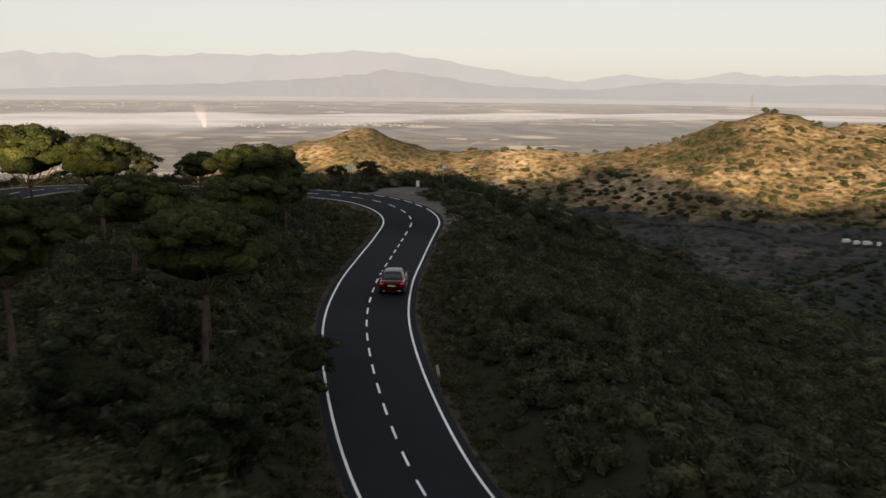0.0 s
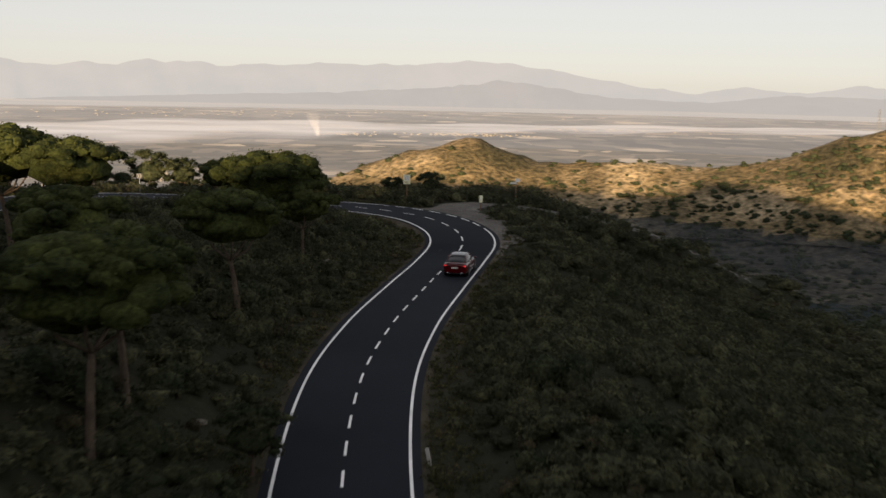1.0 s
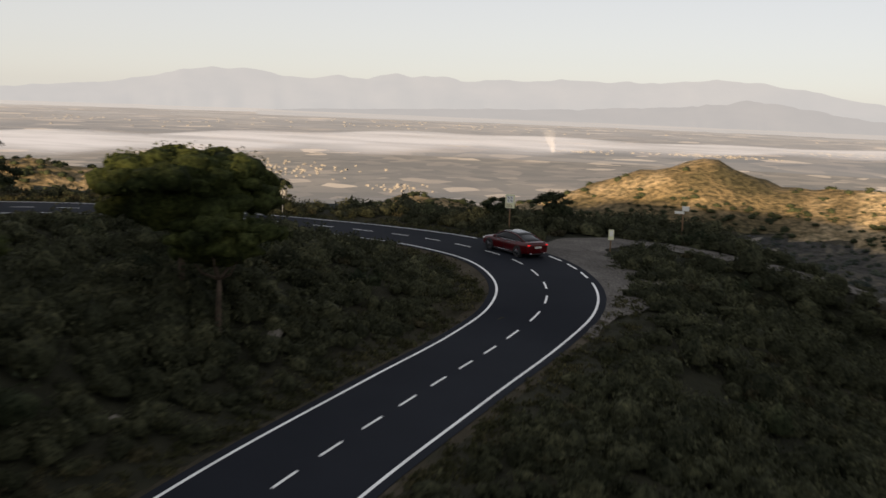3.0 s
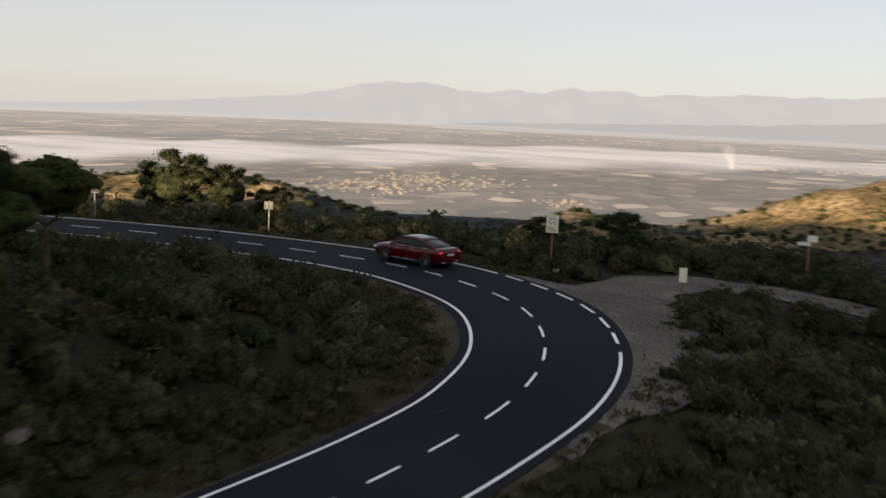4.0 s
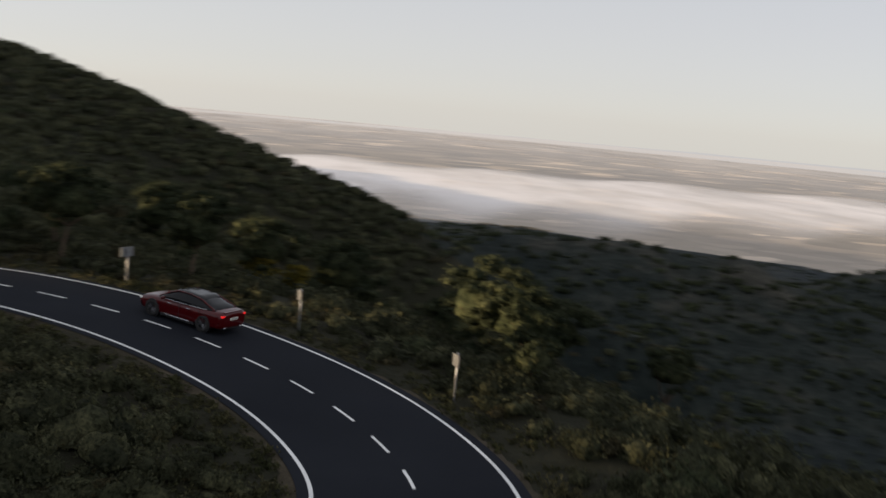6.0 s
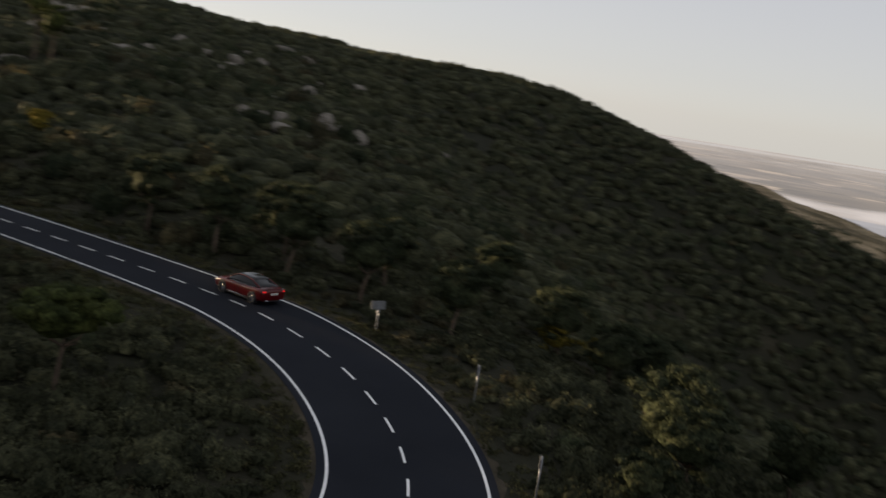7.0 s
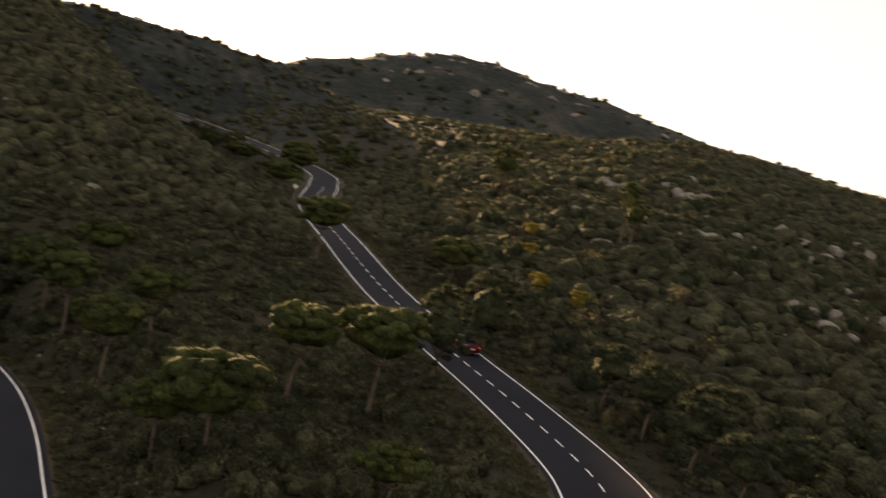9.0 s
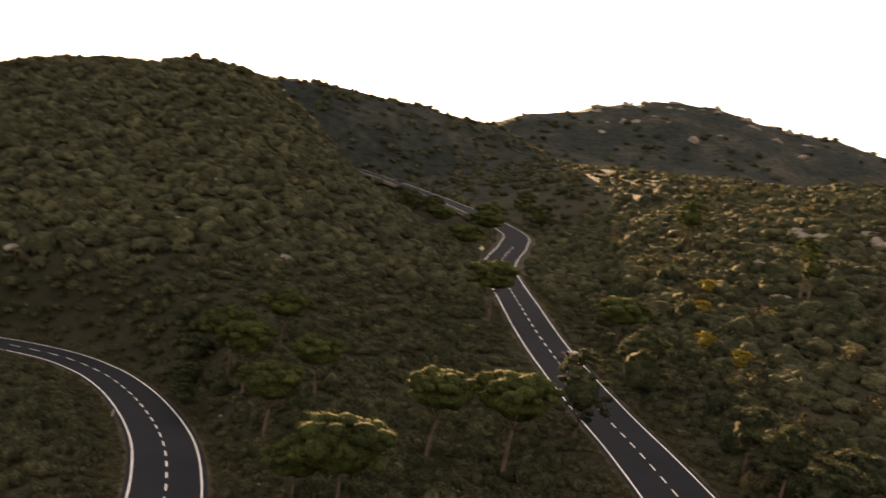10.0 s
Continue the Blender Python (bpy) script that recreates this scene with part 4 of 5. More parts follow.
def boulder(x, y, r, k, tilt=0.0, lift=0.0):
    ob = new("boulder", ROCKS[k % len(ROCKS)])
    ob.location = (x, y, float(ground(x, y)[0]) + lift - 0.12 * r)
    ob.rotation_euler = (tilt, 0.3 * tilt, (k * 2.4) % 6.28)
    ob.scale = (r, r * (0.75 + 0.1 * (k % 4)), r)
    return tagged(ob, "pale grey granite boulder in the scrub", "rock", "granite boulders")


g = np.random.RandomState(77)
k = 0
for cx, cy, n, sp, size in ((-20, 113, 9, 3.2, 1.0), (-114.5, -4.5, 7, 5, 2.2), (-106, 47, 9, 6, 1.2), (-107, 51, 5, 4, 1.0), (-113, 21, 9, 9, 1.4), (-119, 30, 9, 10, 1.5), (-9.5, 54, 2, 2, 0.6),
                            (-9.7, 82, 5, 4, 0.7), (4, 110, 7, 5, 1.3), (8, 118, 4, 4, 1.3), (-100, 60, 6, 9, 1.0), (-95, -5, 5, 10, 1.0), (-125, 5, 8, 10, 1.8), (-140, -20, 8, 14, 2.0), (-33.7, 34, 1, 0.2, 0.45),
                            (-36, 62, 3, 6, 0.5), (-50, 70, 3, 7, 0.5), (-88, 95, 6, 9, 1.2), (-110, 85, 7, 14, 1.5), (-30, -30, 8, 22, 1.2), (10, -40, 8, 30, 1.4), (-60, -50, 6, 18, 1.2)):
    for q in range(n):
        x, y = cx + g.normal() * sp * 0.7, cy + g.normal() * sp * 0.7
        if clear_of_roads(np.array([x]), np.array([y]), 2.4)[0]:
            boulder(x, y, size * g.uniform(0.45, 1.25), k, g.uniform(-0.4, 0.4))
        k += 1
for cx, cy, n, sp, size in ((-128.7, -21.7, 5, 3.5, 2.0), (-139, -16, 7, 5, 1.8), (-124, 11, 6, 6, 1.5), (-139, 8.5, 6, 6, 1.6), (-152, 11, 6, 7, 1.7), (-172, 9, 5, 8, 1.8),
                            (-115.8, 38.3, 7, 4, 1.5), (-124, 39, 8, 4.5, 1.6), (-153, 28, 5, 8, 1.7), (-28, -16, 4, 6, 1.1), (-14, -13, 4, 6, 1.1), (-42, -9, 4, 6, 1.1)):
    for q in range(n):                                 # outcrops that stand clear of the scrub
        x, y = cx + g.normal() * sp * 0.7, cy + g.normal() * sp * 0.7
        r = size * g.uniform(0.6, 1.2)
        boulder(x, y, r, k, g.uniform(-0.45, 0.45), 0.35 * r)
        k += 1
for q in range(46):                                    # bare rock near the southern summit
    i = g.randint(2, 8)
    u = g.uniform()
    x, y = (SUMMIT[i][c] * (1 - u) + SUMMIT[i + 1][c] * u for c in (0, 1))
    down = abs(g.normal()) * 45
    boulder(x + down * 0.45, y + down * 0.9, g.uniform(2.0, 5.5), k, g.uniform(-0.4, 0.4), 0.0)
    k += 1
for q in range(4):                                     # tilted slabs at the edge of the brow
    ob = boulder(-20.5 + 1.5 * q, 112.0 + 0.5 * q, 1.5 - 0.15 * q, 5, 0.0, 1.1)
    ob.rotation_euler, ob.scale = (0.2, -0.42, 0.5 + 0.2 * q), (2.0 - 0.2 * q, 0.8, 0.35)
    ob["label"] = "long tilted granite slab on the brow of the hill"

# ---------------- signs and posts ----------------
M_STEEL = plain("galvanised_steel", (0.22, 0.225, 0.235), 0.45, 0.8, 0.5)
M_RUST = plain("weathered_brown_wood", (0.17, 0.10, 0.05), 0.8)
M_CREAM = plain("cream_sign", (0.78, 0.76, 0.5), 0.5, 0.0, 0.3, 0.06, 3.0)
M_WHITE = plain("white_sign", (0.8, 0.79, 0.72), 0.5, 0.0, 0.3, 0.06, 3.0)
# white darkened in place of shade missing on the bend markers; dims the mast too
M_DULL = plain("dimmed_white", (0.14, 0.145, 0.15), 0.6, 0.0, 0.2, 0.1, 3.0)
M_BLACK = plain("black_sign_paint", (0.02, 0.022, 0.03), 0.5)
M_CONCRETE = plain("concrete", (0.42, 0.4, 0.37), 0.9, 0.0, 0.1, 0.2)


def box(bm, lo, hi, bevel=0.0):
    m = Matrix.Translation([(a + b) / 2 for a, b in zip(lo, hi)]) @ Matrix.Diagonal((*[b - a for a, b in zip(lo, hi)], 1))
    r = bmesh.ops.create_cube(bm, size=1.0, matrix=m)
    if bevel:
        bmesh.ops.bevel(bm, geom=list({e for v in r["verts"] for e in v.link_edges}), offset=bevel, segments=2, affect='EDGES', profile=0.5)


def boxed(name, lo, hi, mat, parent, bevel=0.008, label=""):
    bm = bmesh.new()
    box(bm, lo, hi, bevel)
    return part(name, bm, mat, parent, label)


def pole(name, r, z0, z1, mat, parent, at=(0, 0), sides=12):
    bm = bmesh.new()
    tube(bm, [(at[0], at[1], z0), (at[0], at[1], (z0 + z1) / 2), (at[0], at[1], z1)], [r, r, r], sides)
    return part(name, bm, mat, parent, smooth=True)


def poly(name, pts, y, depth, mat, parent):
    """A flat shape in the x-z plane with a little depth towards -y."""
    bm = bmesh.new()
    a = [bm.verts.new((x, y, z)) for x, z in pts]
    b = [bm.verts.new((x, y - depth, z)) for x, z in pts]
    bm.faces.new(b)
    bm.faces.new(a[::-1])
    for i in range(len(pts)):
        j = (i + 1) % len(pts)
        bm.faces.new((a[i], a[j], b[j], b[i]))
    bmesh.ops.recalc_face_normals(bm, faces=bm.faces)
    return part(name, bm, mat, parent)


def stand(name, x, y, turn, label, category, z=None):
    root = tagged(new(name), label, category)
    root.location = (x, y, float(ground(x, y)[0]) if z is None else z)
    root.rotation_euler = (0, 0, radians(turn))
    return root


def facing(x, y, tx, ty):
    """Turn that makes a sign's face, its -y side, look at a point."""
    return math.degrees(math.atan2(ty - y, tx - x)) + 90


# cream information board with four small arrows
s1 = stand("trail_sign", -34.5, 93.3, facing(-34.5, 93.3, -33.2, 60), "cream board with four dark arrows on a brown post", "sign")
pole("post", 0.045, -0.3, 2.75, M_RUST, s1)
boxed("board", (-0.32, -0.075, 1.85), (0.32, -0.045, 2.75), M_CREAM, s1, 0.01)
poly("panel", [(-0.22, 2.2), (0.22, 2.2), (0.22, 2.66), (-0.22, 2.66)], -0.077, 0.004, M_WHITE, s1)
for ax, az in ((-0.1, 2.53), (0.1, 2.53), (-0.1, 2.33), (0.1, 2.33)):
    poly("arrow", [(ax - 0.075, az + 0.08), (ax - 0.03, az + 0.07), (ax + 0.03, az + 0.01), (ax + 0.075, az - 0.08), (ax + 0.03, az - 0.06), (ax - 0.03, az + 0.0)], -0.082, 0.004, M_BLACK, s1)
for q in range(3):
    boxed("text_bar", (-0.24, -0.081, 1.93 + 0.08 * q), (0.2 - 0.05 * q, -0.0755, 1.955 + 0.08 * q), M_RUST, s1, 0.001)
boxed("footing", (-0.4, -0.2, -0.2), (0.4, 0.2, 0.1), M_CONCRETE, s1, 0.03)
# low cream panel at the mouth of the track
s2 = stand("track_sign", -27.3, 91.2, facing(-27.3, 91.2, -15, 62), "narrow cream panel on a brown post beside the track", "sign")
pole("post", 0.045, -0.3, 1.3, M_RUST, s2)
boxed("board", (-0.17, -0.075, 0.72), (0.17, -0.045, 1.37), M_CREAM, s2, 0.01)
poly("panel", [(-0.11, 0.95), (0.11, 0.95), (0.11, 1.29), (-0.11, 1.29)], -0.077, 0.004, M_WHITE, s2)
# finger post
s3 = stand("finger_post", -24.7, 106.3, facing(-24.7, 106.3, -15, 60), "brown post with two small white finger boards", "sign")
pole("post", 0.06, -0.5, 2.5, M_RUST, s3)
boxed("board", (-0.1, -0.1, 2.25), (0.42, -0.065, 2.6), M_WHITE, s3, 0.01)
boxed("board", (-0.62, -0.1, 2.02), (0.06, -0.065, 2.22), M_WHITE, s3, 0.01)


def chevron(x, y, turn, label, wide=False):
    root = tagged(stand("bend_marker", x, y, turn, label, "sign"), group="bend markers")
    pole("post", 0.04, -0.3, 1.75 if not wide else 1.6, M_STEEL, root)
    w = 0.27 if not wide else 0.42
    boxed("board", (-w, -0.075, 1.25), (w, -0.045, 1.7), M_BLACK if not wide else M_STEEL, root, 0.01)
    if wide:
        boxed("rail", (-w, -0.045, 1.3), (w, -0.02, 1.36), M_STEEL, root, 0.004)
    for c in (-0.13, 0.08):
        poly("stripe", [(c - 0.08, 1.27), (c + 0.02, 1.27), (c + 0.12, 1.475), (c + 0.02, 1.68), (c - 0.08, 1.68), (c + 0.02, 1.475)], -0.077, 0.004, M_DULL, root)
    return root


CHEV = "black and white chevron board on a grey steel post"
for x, y in ((-57.6, 85.6), (-50.2, 91.0), (-44.0, 92.2)):
    if x < -45:
        chevron(x, y, facing(x, y, x + 12, y - 40), CHEV)
chevron(-62.8, 77.9, facing(-62.8, 77.9, -75, 60) , "grey chevron board seen from the back on a steel post", True)
# small pale warning board by the upper bend
s4 = stand("warning_sign", -78.6, -36.5, facing(-78.6, -36.5, -30, 110), "small pale square warning board on a steel post", "sign")
pole("post", 0.04, -0.3, 2.0, M_STEEL, s4)
board = poly("board", [(-0.42, 2.1), (0.0, 1.68), (0.42, 2.1), (0.0, 2.52)], -0.045, 0.03, M_CREAM, s4)
# low guide post by the lower road
gp = stand("guide_post", -24.6, 32.9, 10, "short grey guide post leaning at the road edge", "post")
boxed("post", (-0.07, -0.05, -0.2), (0.07, 0.05, 0.62), M_CONCRETE, gp, 0.02)
gp.rotation_euler = (0, radians(-12), 0)

# mast on the far hill
mx, my = 217, 806
mast = stand("radio_mast", mx, my, 0, "white and red lattice radio mast on the far hill", "mast")
for q in range(4):
    a = q * math.pi / 2 + 0.78
    bm = bmesh.new()
    tube(bm, [(math.cos(a) * 1.3, math.sin(a) * 1.3, -2), (math.cos(a) * 0.4, math.sin(a) * 0.4, 17)], [0.11, 0.09], 5)
    part("leg", bm, M_DULL, mast)
for q in range(7):
    z, w = 1 + q * 2.4, 1.2 - q * 0.12
    bm = bmesh.new()
    for a in range(4):
        p0 = (math.cos(a * math.pi / 2 + 0.78) * w, math.sin(a * math.pi / 2 + 0.78) * w, z)
        p1 = (math.cos(a * math.pi / 2 + 2.35) * w, math.sin(a * math.pi / 2 + 2.35) * w, z + 2.0)
        tube(bm, [p0, p1], [0.05, 0.05], 4)
    part("brace", bm, M_DULL, mast)

# white vans parked in the valley
for k, (x, y, turn) in enumerate(((221, 606, 20), (226, 602, 35), (231, 599, 10), (236, 594, 60))):
    van = tagged(stand("van", x, y, turn, "white van parked beside the valley road", "van", float(ground(x, y)[0]) + 0.6), group="parked vans")
    boxed("body", (-2.6, -1.0, 0.4), (1.3, 1.0, 2.5), M_WHITE, van, 0.15)
    boxed("cab", (1.3, -0.95, 0.4), (2.6, 0.95, 1.9), M_WHITE, van, 0.25)
    boxed("windscreen", (1.9, -0.8, 1.3), (2.62, 0.8, 1.8), M_BLACK, van, 0.05)
    for wx in (-1.7, 1.6):
        for wy in (-0.95, 0.95):
            bm = bmesh.new()
            tube(bm, [(wx, wy - 0.12, 0.35), (wx, wy + 0.12, 0.35)], [0.36, 0.36], 10)
            part("wheel", bm, M_BLACK, van)

# villages on the plain
vv, vf = [], []
g = np.random.RandomState(5)
for az, r, n, sa, sr in ((33, 1180, 130, 3.5, 110), (29, 1300, 120, 5.0, 120), (5, 2050, 90, 3.0, 60), (12, 2000, 40, 2.0, 60), (-2, 2400, 60, 4.0, 90), (40, 2900, 70, 12.0, 350), (20, 3200, 70, 12.0, 400), (60, 3000, 60, 12.0, 400), (22, 1080, 40, 1.5, 50)):
    for q in range(n):
        a, rr = radians(az + g.normal() * sa * 0.5), r + g.normal() * sr * 0.5
        x, y, z = -30 - math.sin(a) * rr, 60 + math.cos(a) * rr, PLAIN_Z
        w, d, h = g.uniform(0.8, 2.0) * r / 1700, g.uniform(0.7, 1.6) * r / 1700, g.uniform(0.9, 2.0)
        b = len(vv)
        vv += [(x - w, y - d, z - 2), (x + w, y - d, z - 2), (x + w, y + d, z - 2), (x - w, y + d, z - 2), (x - w, y - d, z + h), (x + w, y - d, z + h), (x + w, y + d, z + h), (x - w, y + d, z + h),
               (x - w, y, z + h * 1.5), (x + w, y, z + h * 1.5)]
        vf += [tuple(b + i for i in f) for f in ((0, 1, 5, 4), (1, 2, 6, 9, 5), (2, 3, 7, 6), (3, 0, 4, 8, 7), (4, 5, 9, 8), (6, 7, 8, 9))]
M_HOUSE = plain("pale_render", (0.2, 0.185, 0.17), 0.9, 0.0, 0.1, 0.2, 0.02)
tagged(sheet("villages", vv, vf, M_HOUSE, False), "pale houses of villages scattered over the plain", "village", kind="stuff")

# ---------------- the car ----------------
def glossy(name, colour, rough, coat=1.0, metal=0.0):
    m, nt, b = material(name, rough, metal, 0.5)
    _, r = ramp_noise(nt, 3.0, [(0.3, tuple(c * 0.9 for c in colour)), (0.7, tuple(c * 1.1 for c in colour))])
    nt.links.new(r.outputs["Color"], b.inputs["Base Color"])
    b.inputs["Coat Weight"].default_value = coat
    b.inputs["Coat Roughness"].default_value = 0.05
    return m


def lit(name, colour, strength):
    m, nt, b = material(name, 0.2)
    b.inputs["Base Color"].default_value = (*colour, 1)
    b.inputs["Emission Color"].default_value = (*colour, 1)
    b.inputs["Emission Strength"].default_value = strength
    return m


M_RED = glossy("red_car_paint", (0.062, 0.0006, 0.002), 0.28, 0.55, 0.0)
M_RED.node_tree.nodes["Principled BSDF"].inputs["Specular IOR Level"].default_value = 0.12
M_GLASS = glossy("dark_car_glass", (0.006, 0.0065, 0.008), 0.08, 0.0)
M_GLASS.node_tree.nodes["Principled BSDF"].inputs["Specular IOR Level"].default_value = 0.22
M_ROOF = glossy("black_roof", (0.006, 0.006, 0.007), 0.12, 0.0)
M_ROOF.node_tree.nodes["Principled BSDF"].inputs["Specular IOR Level"].default_value = 0.45
M_TRIM = plain("black_plastic", (0.018, 0.018, 0.02), 0.5)
M_TYRE = plain("tyre_rubber", (0.02, 0.02, 0.02), 0.85)
M_RIM = plain("dark_alloy", (0.14, 0.14, 0.15), 0.3, 0.9, 0.5)
M_TAIL = lit("tail_lamp", (1.0, 0.02, 0.02), 0.16)
M_HEAD = lit("head_lamp", (0.6, 0.6, 0.58), 0.05)
M_CHROME = plain("chrome", (0.7, 0.7, 0.72), 0.15, 1.0, 0.5)


def loft(name, sections, mat, parent, closed_ends=True, label="", mirror=True):
    """A skin over cross-sections; each is a list of (y, z) from the middle top round to the middle bottom, mirrored."""
    bm = bmesh.new()
    rings = []
    for x, half in sections:
        full = half + [(-y, z) for y, z in reversed(half) if abs(y) > 1e-6] if mirror else half
        rings.append([bm.verts.new((x, y, z)) for y, z in full])
    for a, b in zip(rings, rings[1:]):
        n = len(a)
        for i in range(n):
            bm.faces.new((a[i], a[(i + 1) % n], b[(i + 1) % n], b[i]))
    if closed_ends:
        bm.faces.new(rings[0])
        bm.faces.new(rings[-1][::-1])
    bmesh.ops.recalc_face_normals(bm, faces=bm.faces)
    bmesh.ops.subdivide_edges(bm, edges=bm.edges, cuts=1, use_grid_fill=True, smooth=0.6)
    return part(name, bm, mat, parent, label, smooth=True)


def car_body(x, w, top, low):
    mid = low + (top - low) * 0.55
    return (x, [(0.0, top + 0.035), (0.5 * w, top + 0.02), (0.86 * w, top - 0.025), (0.97 * w, top - 0.12), (w, mid), (0.985 * w, low + 0.16), (0.93 * w, low + 0.05), (0.7 * w, low), (0.0, low)])


car = tagged(new("car"), "dark red saloon car with black roof driving up the road", "car")
car.scale = (0.88, 0.88, 0.88)
loft("body", [car_body(*r) for r in ((-2.50, 0.74, 0.88, 0.42), (-2.44, 0.84, 1.00, 0.32), (-2.2, 0.91, 1.045, 0.26), (-1.75, 0.94, 1.03, 0.22), (-1.1, 0.945, 1.0, 0.2), (-0.4, 0.93, 0.98, 0.2), (0.4, 0.93, 0.97, 0.2),
                                     (1.0, 0.94, 0.965, 0.2), (1.6, 0.94, 0.92, 0.21), (2.05, 0.91, 0.86, 0.22), (2.36, 0.82, 0.77, 0.25), (2.5, 0.64, 0.64, 0.34))], M_RED, car)


def cabin(x, wb, wt, zb, zt):
    return (x, [(0.0, zt), (0.6 * wt, zt - 0.012), (wt, zt - 0.06), (0.5 * (wt + wb), (zt + zb) / 2 + 0.02), (wb, zb), (0.0, zb - 0.02)])


loft("glasshouse", [cabin(*r) for r in ((-2.05, 0.70, 0.66, 1.0, 1.055), (-1.6, 0.80, 0.62, 0.99, 1.24), (-1.0, 0.84, 0.60, 0.97, 1.41), (-0.3, 0.85, 0.60, 0.96, 1.475), (0.3, 0.85, 0.60, 0.95, 1.455), (0.75, 0.84, 0.62, 0.95, 1.30), (1.30, 0.78, 0.7, 0.94, 1.0))],
     M_GLASS, car, label="dark tinted windows")


def roof_sec(x, w, z):
    return (x, [(0.0, z + 0.02), (0.6 * w, z + 0.008), (w, z - 0.045), (0.97 * w, z - 0.075), (0.0, z - 0.04)])


loft("roof", [roof_sec(*r) for r in ((-1.15, 0.58, 1.38), (-0.7, 0.605, 1.455), (-0.2, 0.61, 1.482), (0.25, 0.61, 1.47), (0.5, 0.6, 1.405))], M_ROOF, car, label="glossy black roof")
for sy in (-1, 1):
    bm = bmesh.new()
    tube(bm, [(1.25, 0.74 * sy, 1.0), (0.75, 0.655 * sy, 1.27), (0.3, 0.615 * sy, 1.43), (-0.35, 0.61 * sy, 1.44), (-1.05, 0.62 * sy, 1.36), (-1.95, 0.72 * sy, 1.04)], [0.035, 0.035, 0.03, 0.03, 0.04, 0.06], 6)
    part("pillar", bm, M_RED, car, smooth=True)
    bm = bmesh.new()
    tube(bm, [(1.15, 0.86 * sy, 0.965), (0.3, 0.875 * sy, 0.975), (-0.6, 0.87 * sy, 0.99), (-1.6, 0.83 * sy, 1.02)], [0.012] * 4, 5)
    part("window_trim", bm, M_CHROME, car, smooth=True)
    bm = bmesh.new()
    bmesh.ops.create_uvsphere(bm, u_segments=14, v_segments=9, radius=1.0, matrix=Matrix.Translation((0.85, 1.03 * sy, 1.03)) @ Matrix.Diagonal((0.1, 0.13, 0.085, 1)))
    part("wing_mirror", bm, M_RED, car, smooth=True)
    boxed("sill", (-1.0, 0.9 * sy - 0.05, 0.17), (1.0, 0.9 * sy + 0.05, 0.3), M_TRIM, car, 0.02)
    boxed("sill_trim", (-0.75, 0.955 * sy - 0.012, 0.27), (0.75, 0.955 * sy + 0.012, 0.31), M_CHROME, car, 0.008, "bright metal sill trim")
    boxed("tail_lamp", (-2.495, min(0.36 * sy, 0.83 * sy), 0.83), (-2.33, max(0.36 * sy, 0.83 * sy), 0.93), M_TAIL, car, 0.03, "red glowing tail lamp")
    boxed("head_lamp", (2.2, min(0.5 * sy, 0.84 * sy), 0.62), (2.42, max(0.5 * sy, 0.84 * sy), 0.72), M_HEAD, car, 0.03, "clear head lamp")
    boxed("exhaust", (-2.5, 0.55 * sy - 0.09, 0.3), (-2.4, 0.55 * sy + 0.09, 0.37), M_CHROME, car, 0.02)
    for dx in (0.55, -0.6):
        boxed("door_handle", (dx - 0.11, 0.925 * sy - 0.03, 0.83), (dx + 0.11, 0.925 * sy + 0.03, 0.86), M_CHROME, car, 0.01)
        boxed("door_seam", (dx - 0.62, 0.933 * sy - 0.012, 0.3), (dx - 0.608, 0.933 * sy + 0.012, 0.95), M_TRIM, car, 0.002)
boxed("diffuser", (-2.47, -0.7, 0.26), (-2.3, 0.7, 0.42), M_TRIM, car, 0.03, "black rear diffuser")
boxed("boot_lip", (-2.46, -0.62, 1.02), (-2.3, 0.62, 1.065), M_RED, car, 0.015)
boxed("grille", (2.36, -0.42, 0.42), (2.505, 0.42, 0.66), M_TRIM, car, 0.03, "black grille")
boxed("brake_lamp", (-1.72, -0.16, 1.19), (-1.66, 0.16, 1.215), M_TAIL, car, 0.004, "thin red brake lamp")
plate = boxed("number_plate", (-2.525, -0.26, 0.68), (-2.49, 0.26, 0.79), M_WHITE, car, 0.005, "white number plate")
for q in range(5):
    boxed("bar", (-2.529, -0.21 + q * 0.09, 0.705), (-2.526, -0.16 + q * 0.09, 0.765), M_BLACK, plate, 0.0005)
WHEELS = []
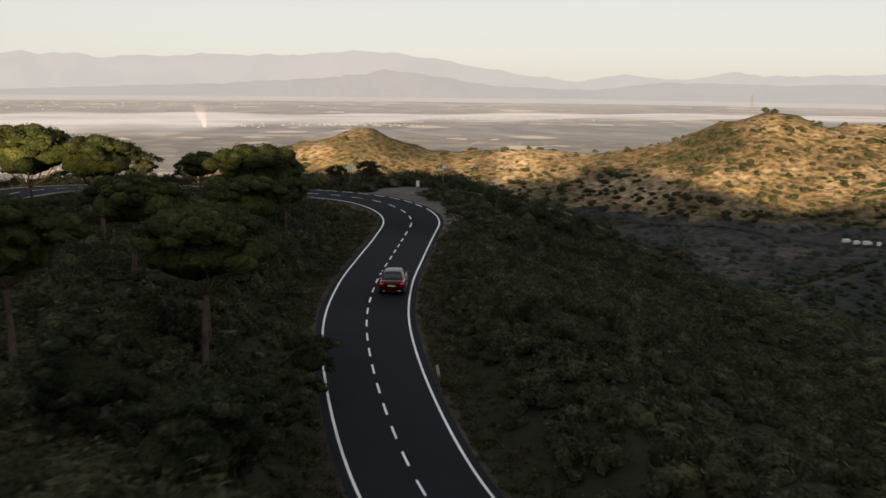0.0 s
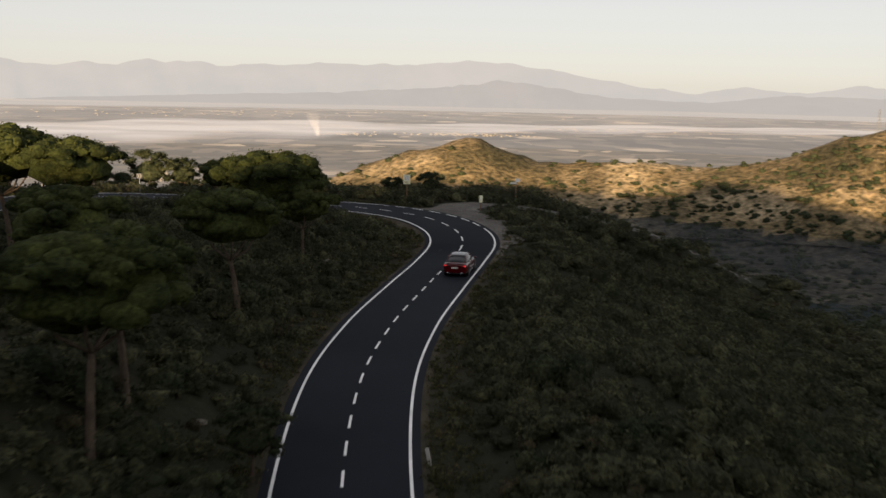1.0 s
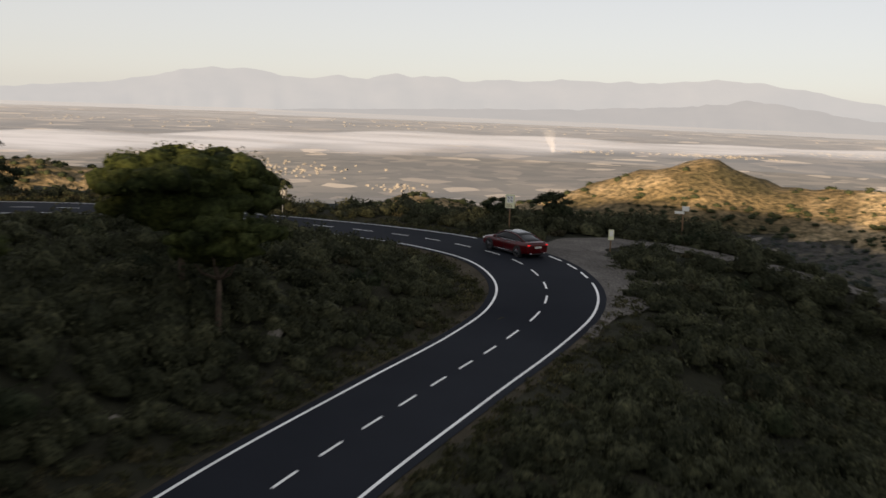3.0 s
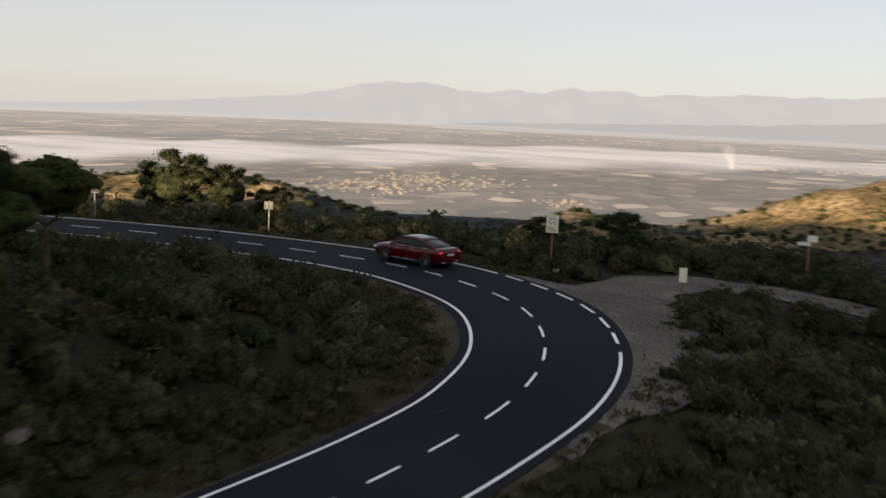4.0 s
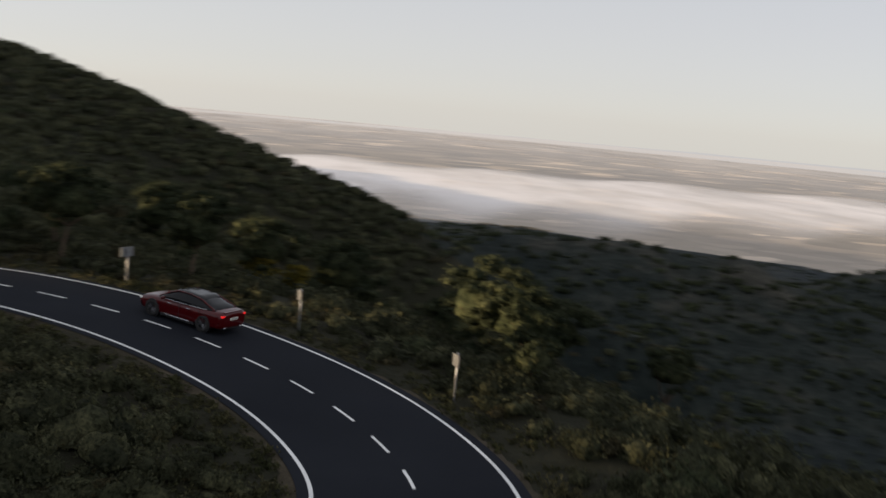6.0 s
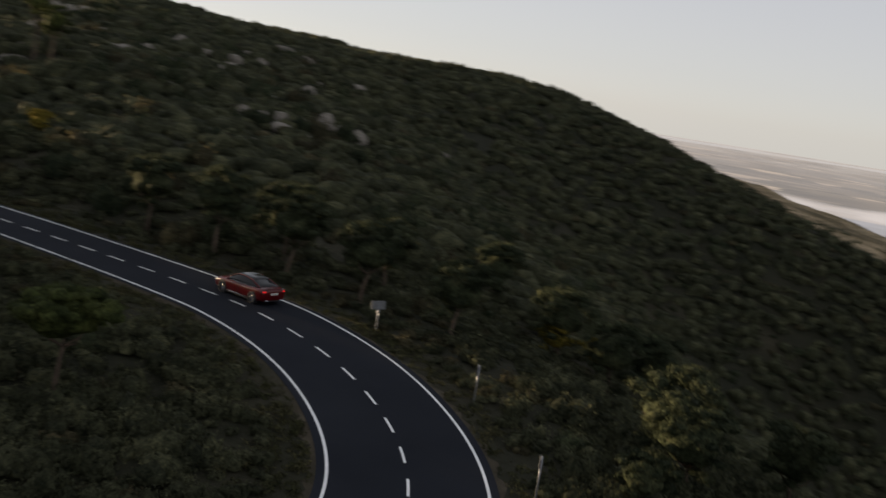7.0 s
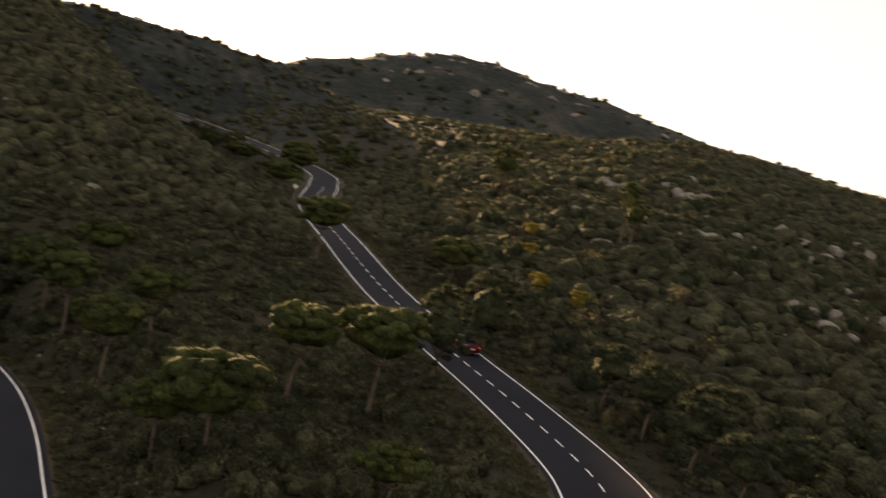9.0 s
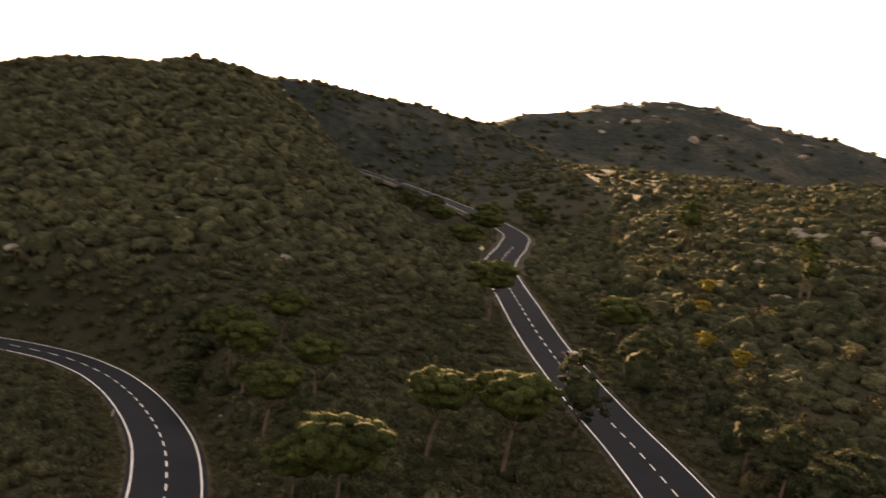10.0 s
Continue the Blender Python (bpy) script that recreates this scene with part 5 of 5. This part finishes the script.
for wx in (1.5, -1.5):
    for sy in (-1, 1):
        bm = bmesh.new()
        bmesh.ops.create_circle(bm, cap_ends=True, segments=28, radius=0.425, matrix=Matrix.Translation((wx, 0.945 * sy, 0.38)) @ Matrix.Rotation(radians(90), 4, 'X'))
        ex = bmesh.ops.extrude_face_region(bm, geom=bm.faces[:])
        for v in [e for e in ex["geom"] if isinstance(e, bmesh.types.BMVert)]:
            v.co.y -= 0.25 * sy
        bmesh.ops.recalc_face_normals(bm, faces=bm.faces)
        part("wheel_arch", bm, M_TRIM, car)
        wheel = new("wheel")
        wheel.parent = car
        WHEELS.append((wheel, wx, 0.86 * sy))
        bm = bmesh.new()
        prof = [(0.245, -0.11), (0.35, -0.115), (0.368, -0.08), (0.37, 0.0), (0.368, 0.08), (0.35, 0.115), (0.245, 0.11)]
        ringv = [[bm.verts.new((math.cos(a) * r, o, math.sin(a) * r)) for r, o in prof] for a in np.linspace(0, 2 * math.pi, 28, endpoint=False)]
        for i in range(28):
            for j in range(len(prof)):
                bm.faces.new((ringv[i][j], ringv[(i + 1) % 28][j], ringv[(i + 1) % 28][(j + 1) % 7], ringv[i][(j + 1) % 7]))
        bmesh.ops.recalc_face_normals(bm, faces=bm.faces)
        part("tyre", bm, M_TYRE, wheel, smooth=True)
        bm = bmesh.new()
        for q in range(10):
            a = q * math.pi / 5
            tube(bm, [(0.03 * math.cos(a), 0.10 * sy, 0.03 * math.sin(a)), (0.25 * math.cos(a), 0.105 * sy, 0.25 * math.sin(a))], [0.028, 0.02], 5)
        bmesh.ops.create_cone(bm, cap_ends=True, segments=14, radius1=0.06, radius2=0.05, depth=0.03, matrix=Matrix.Translation((0, 0.105 * sy, 0)) @ Matrix.Rotation(radians(90), 4, 'X'))
        part("rim", bm, M_RIM, wheel, "dark alloy rim with ten spokes")

# ---------------- what moves ----------------
DRIVE = ((0, 126.7), (0.5, 134.8), (1, 142.9), (1.5, 149.3), (2, 154.1), (2.5, 158.7), (2.7, 160.4), (3.2, 164.8), (3.8, 169.6), (4, 171.3), (4.5, 175.3), (5, 179.8), (5.5, 184.6),
         (6, 189.6), (6.2, 191.8), (6.75, 198.5), (7.3, 205.6), (7.5, 208.4), (8, 216.0), (8.5, 223.9), (9, 231.9), (9.5, 240.3), (10, 249.0))


def drive_at(t):
    """How far along the road the car is."""
    ts, ss = np.array(DRIVE).T
    sl = np.gradient(ss, ts)
    i = int(np.clip(np.searchsorted(ts, t) - 1, 0, len(ts) - 2))
    h = ts[i + 1] - ts[i]
    u = (t - ts[i]) / h
    return ((2 * u ** 3 - 3 * u * u + 1) * ss[i] + (u ** 3 - 2 * u * u + u) * h * sl[i] + (3 * u * u - 2 * u ** 3) * ss[i + 1] + (u ** 3 - u * u) * h * sl[i + 1])


def motions():
    rows = []
    for k in range(41):
        t = k * 0.25
        s = drive_at(t)
        off = -0.53 * float(np.interp(s, RS, HALF))
        a, b = road_at(s - 1.5, off), road_at(s + 1.5, off)
        c = (a + b) / 2
        yaw = math.degrees(math.atan2(b[1] - a[1], b[0] - a[0]))
        pitch = -math.degrees(math.atan2(b[2] - a[2], math.hypot(b[0] - a[0], b[1] - a[1])))
        rows.append((t, pose(c[0], c[1], c[2] + 0.005, 0, pitch, yaw)))
    walk(car, rows)
    for wheel, wx, wy in WHEELS:
        walk(wheel, [(f / FPS, pose(wx, wy, 0.37, 0, math.degrees(drive_at(f / FPS) / 0.37) % 360, 0)) for f in range(301)])


motions()
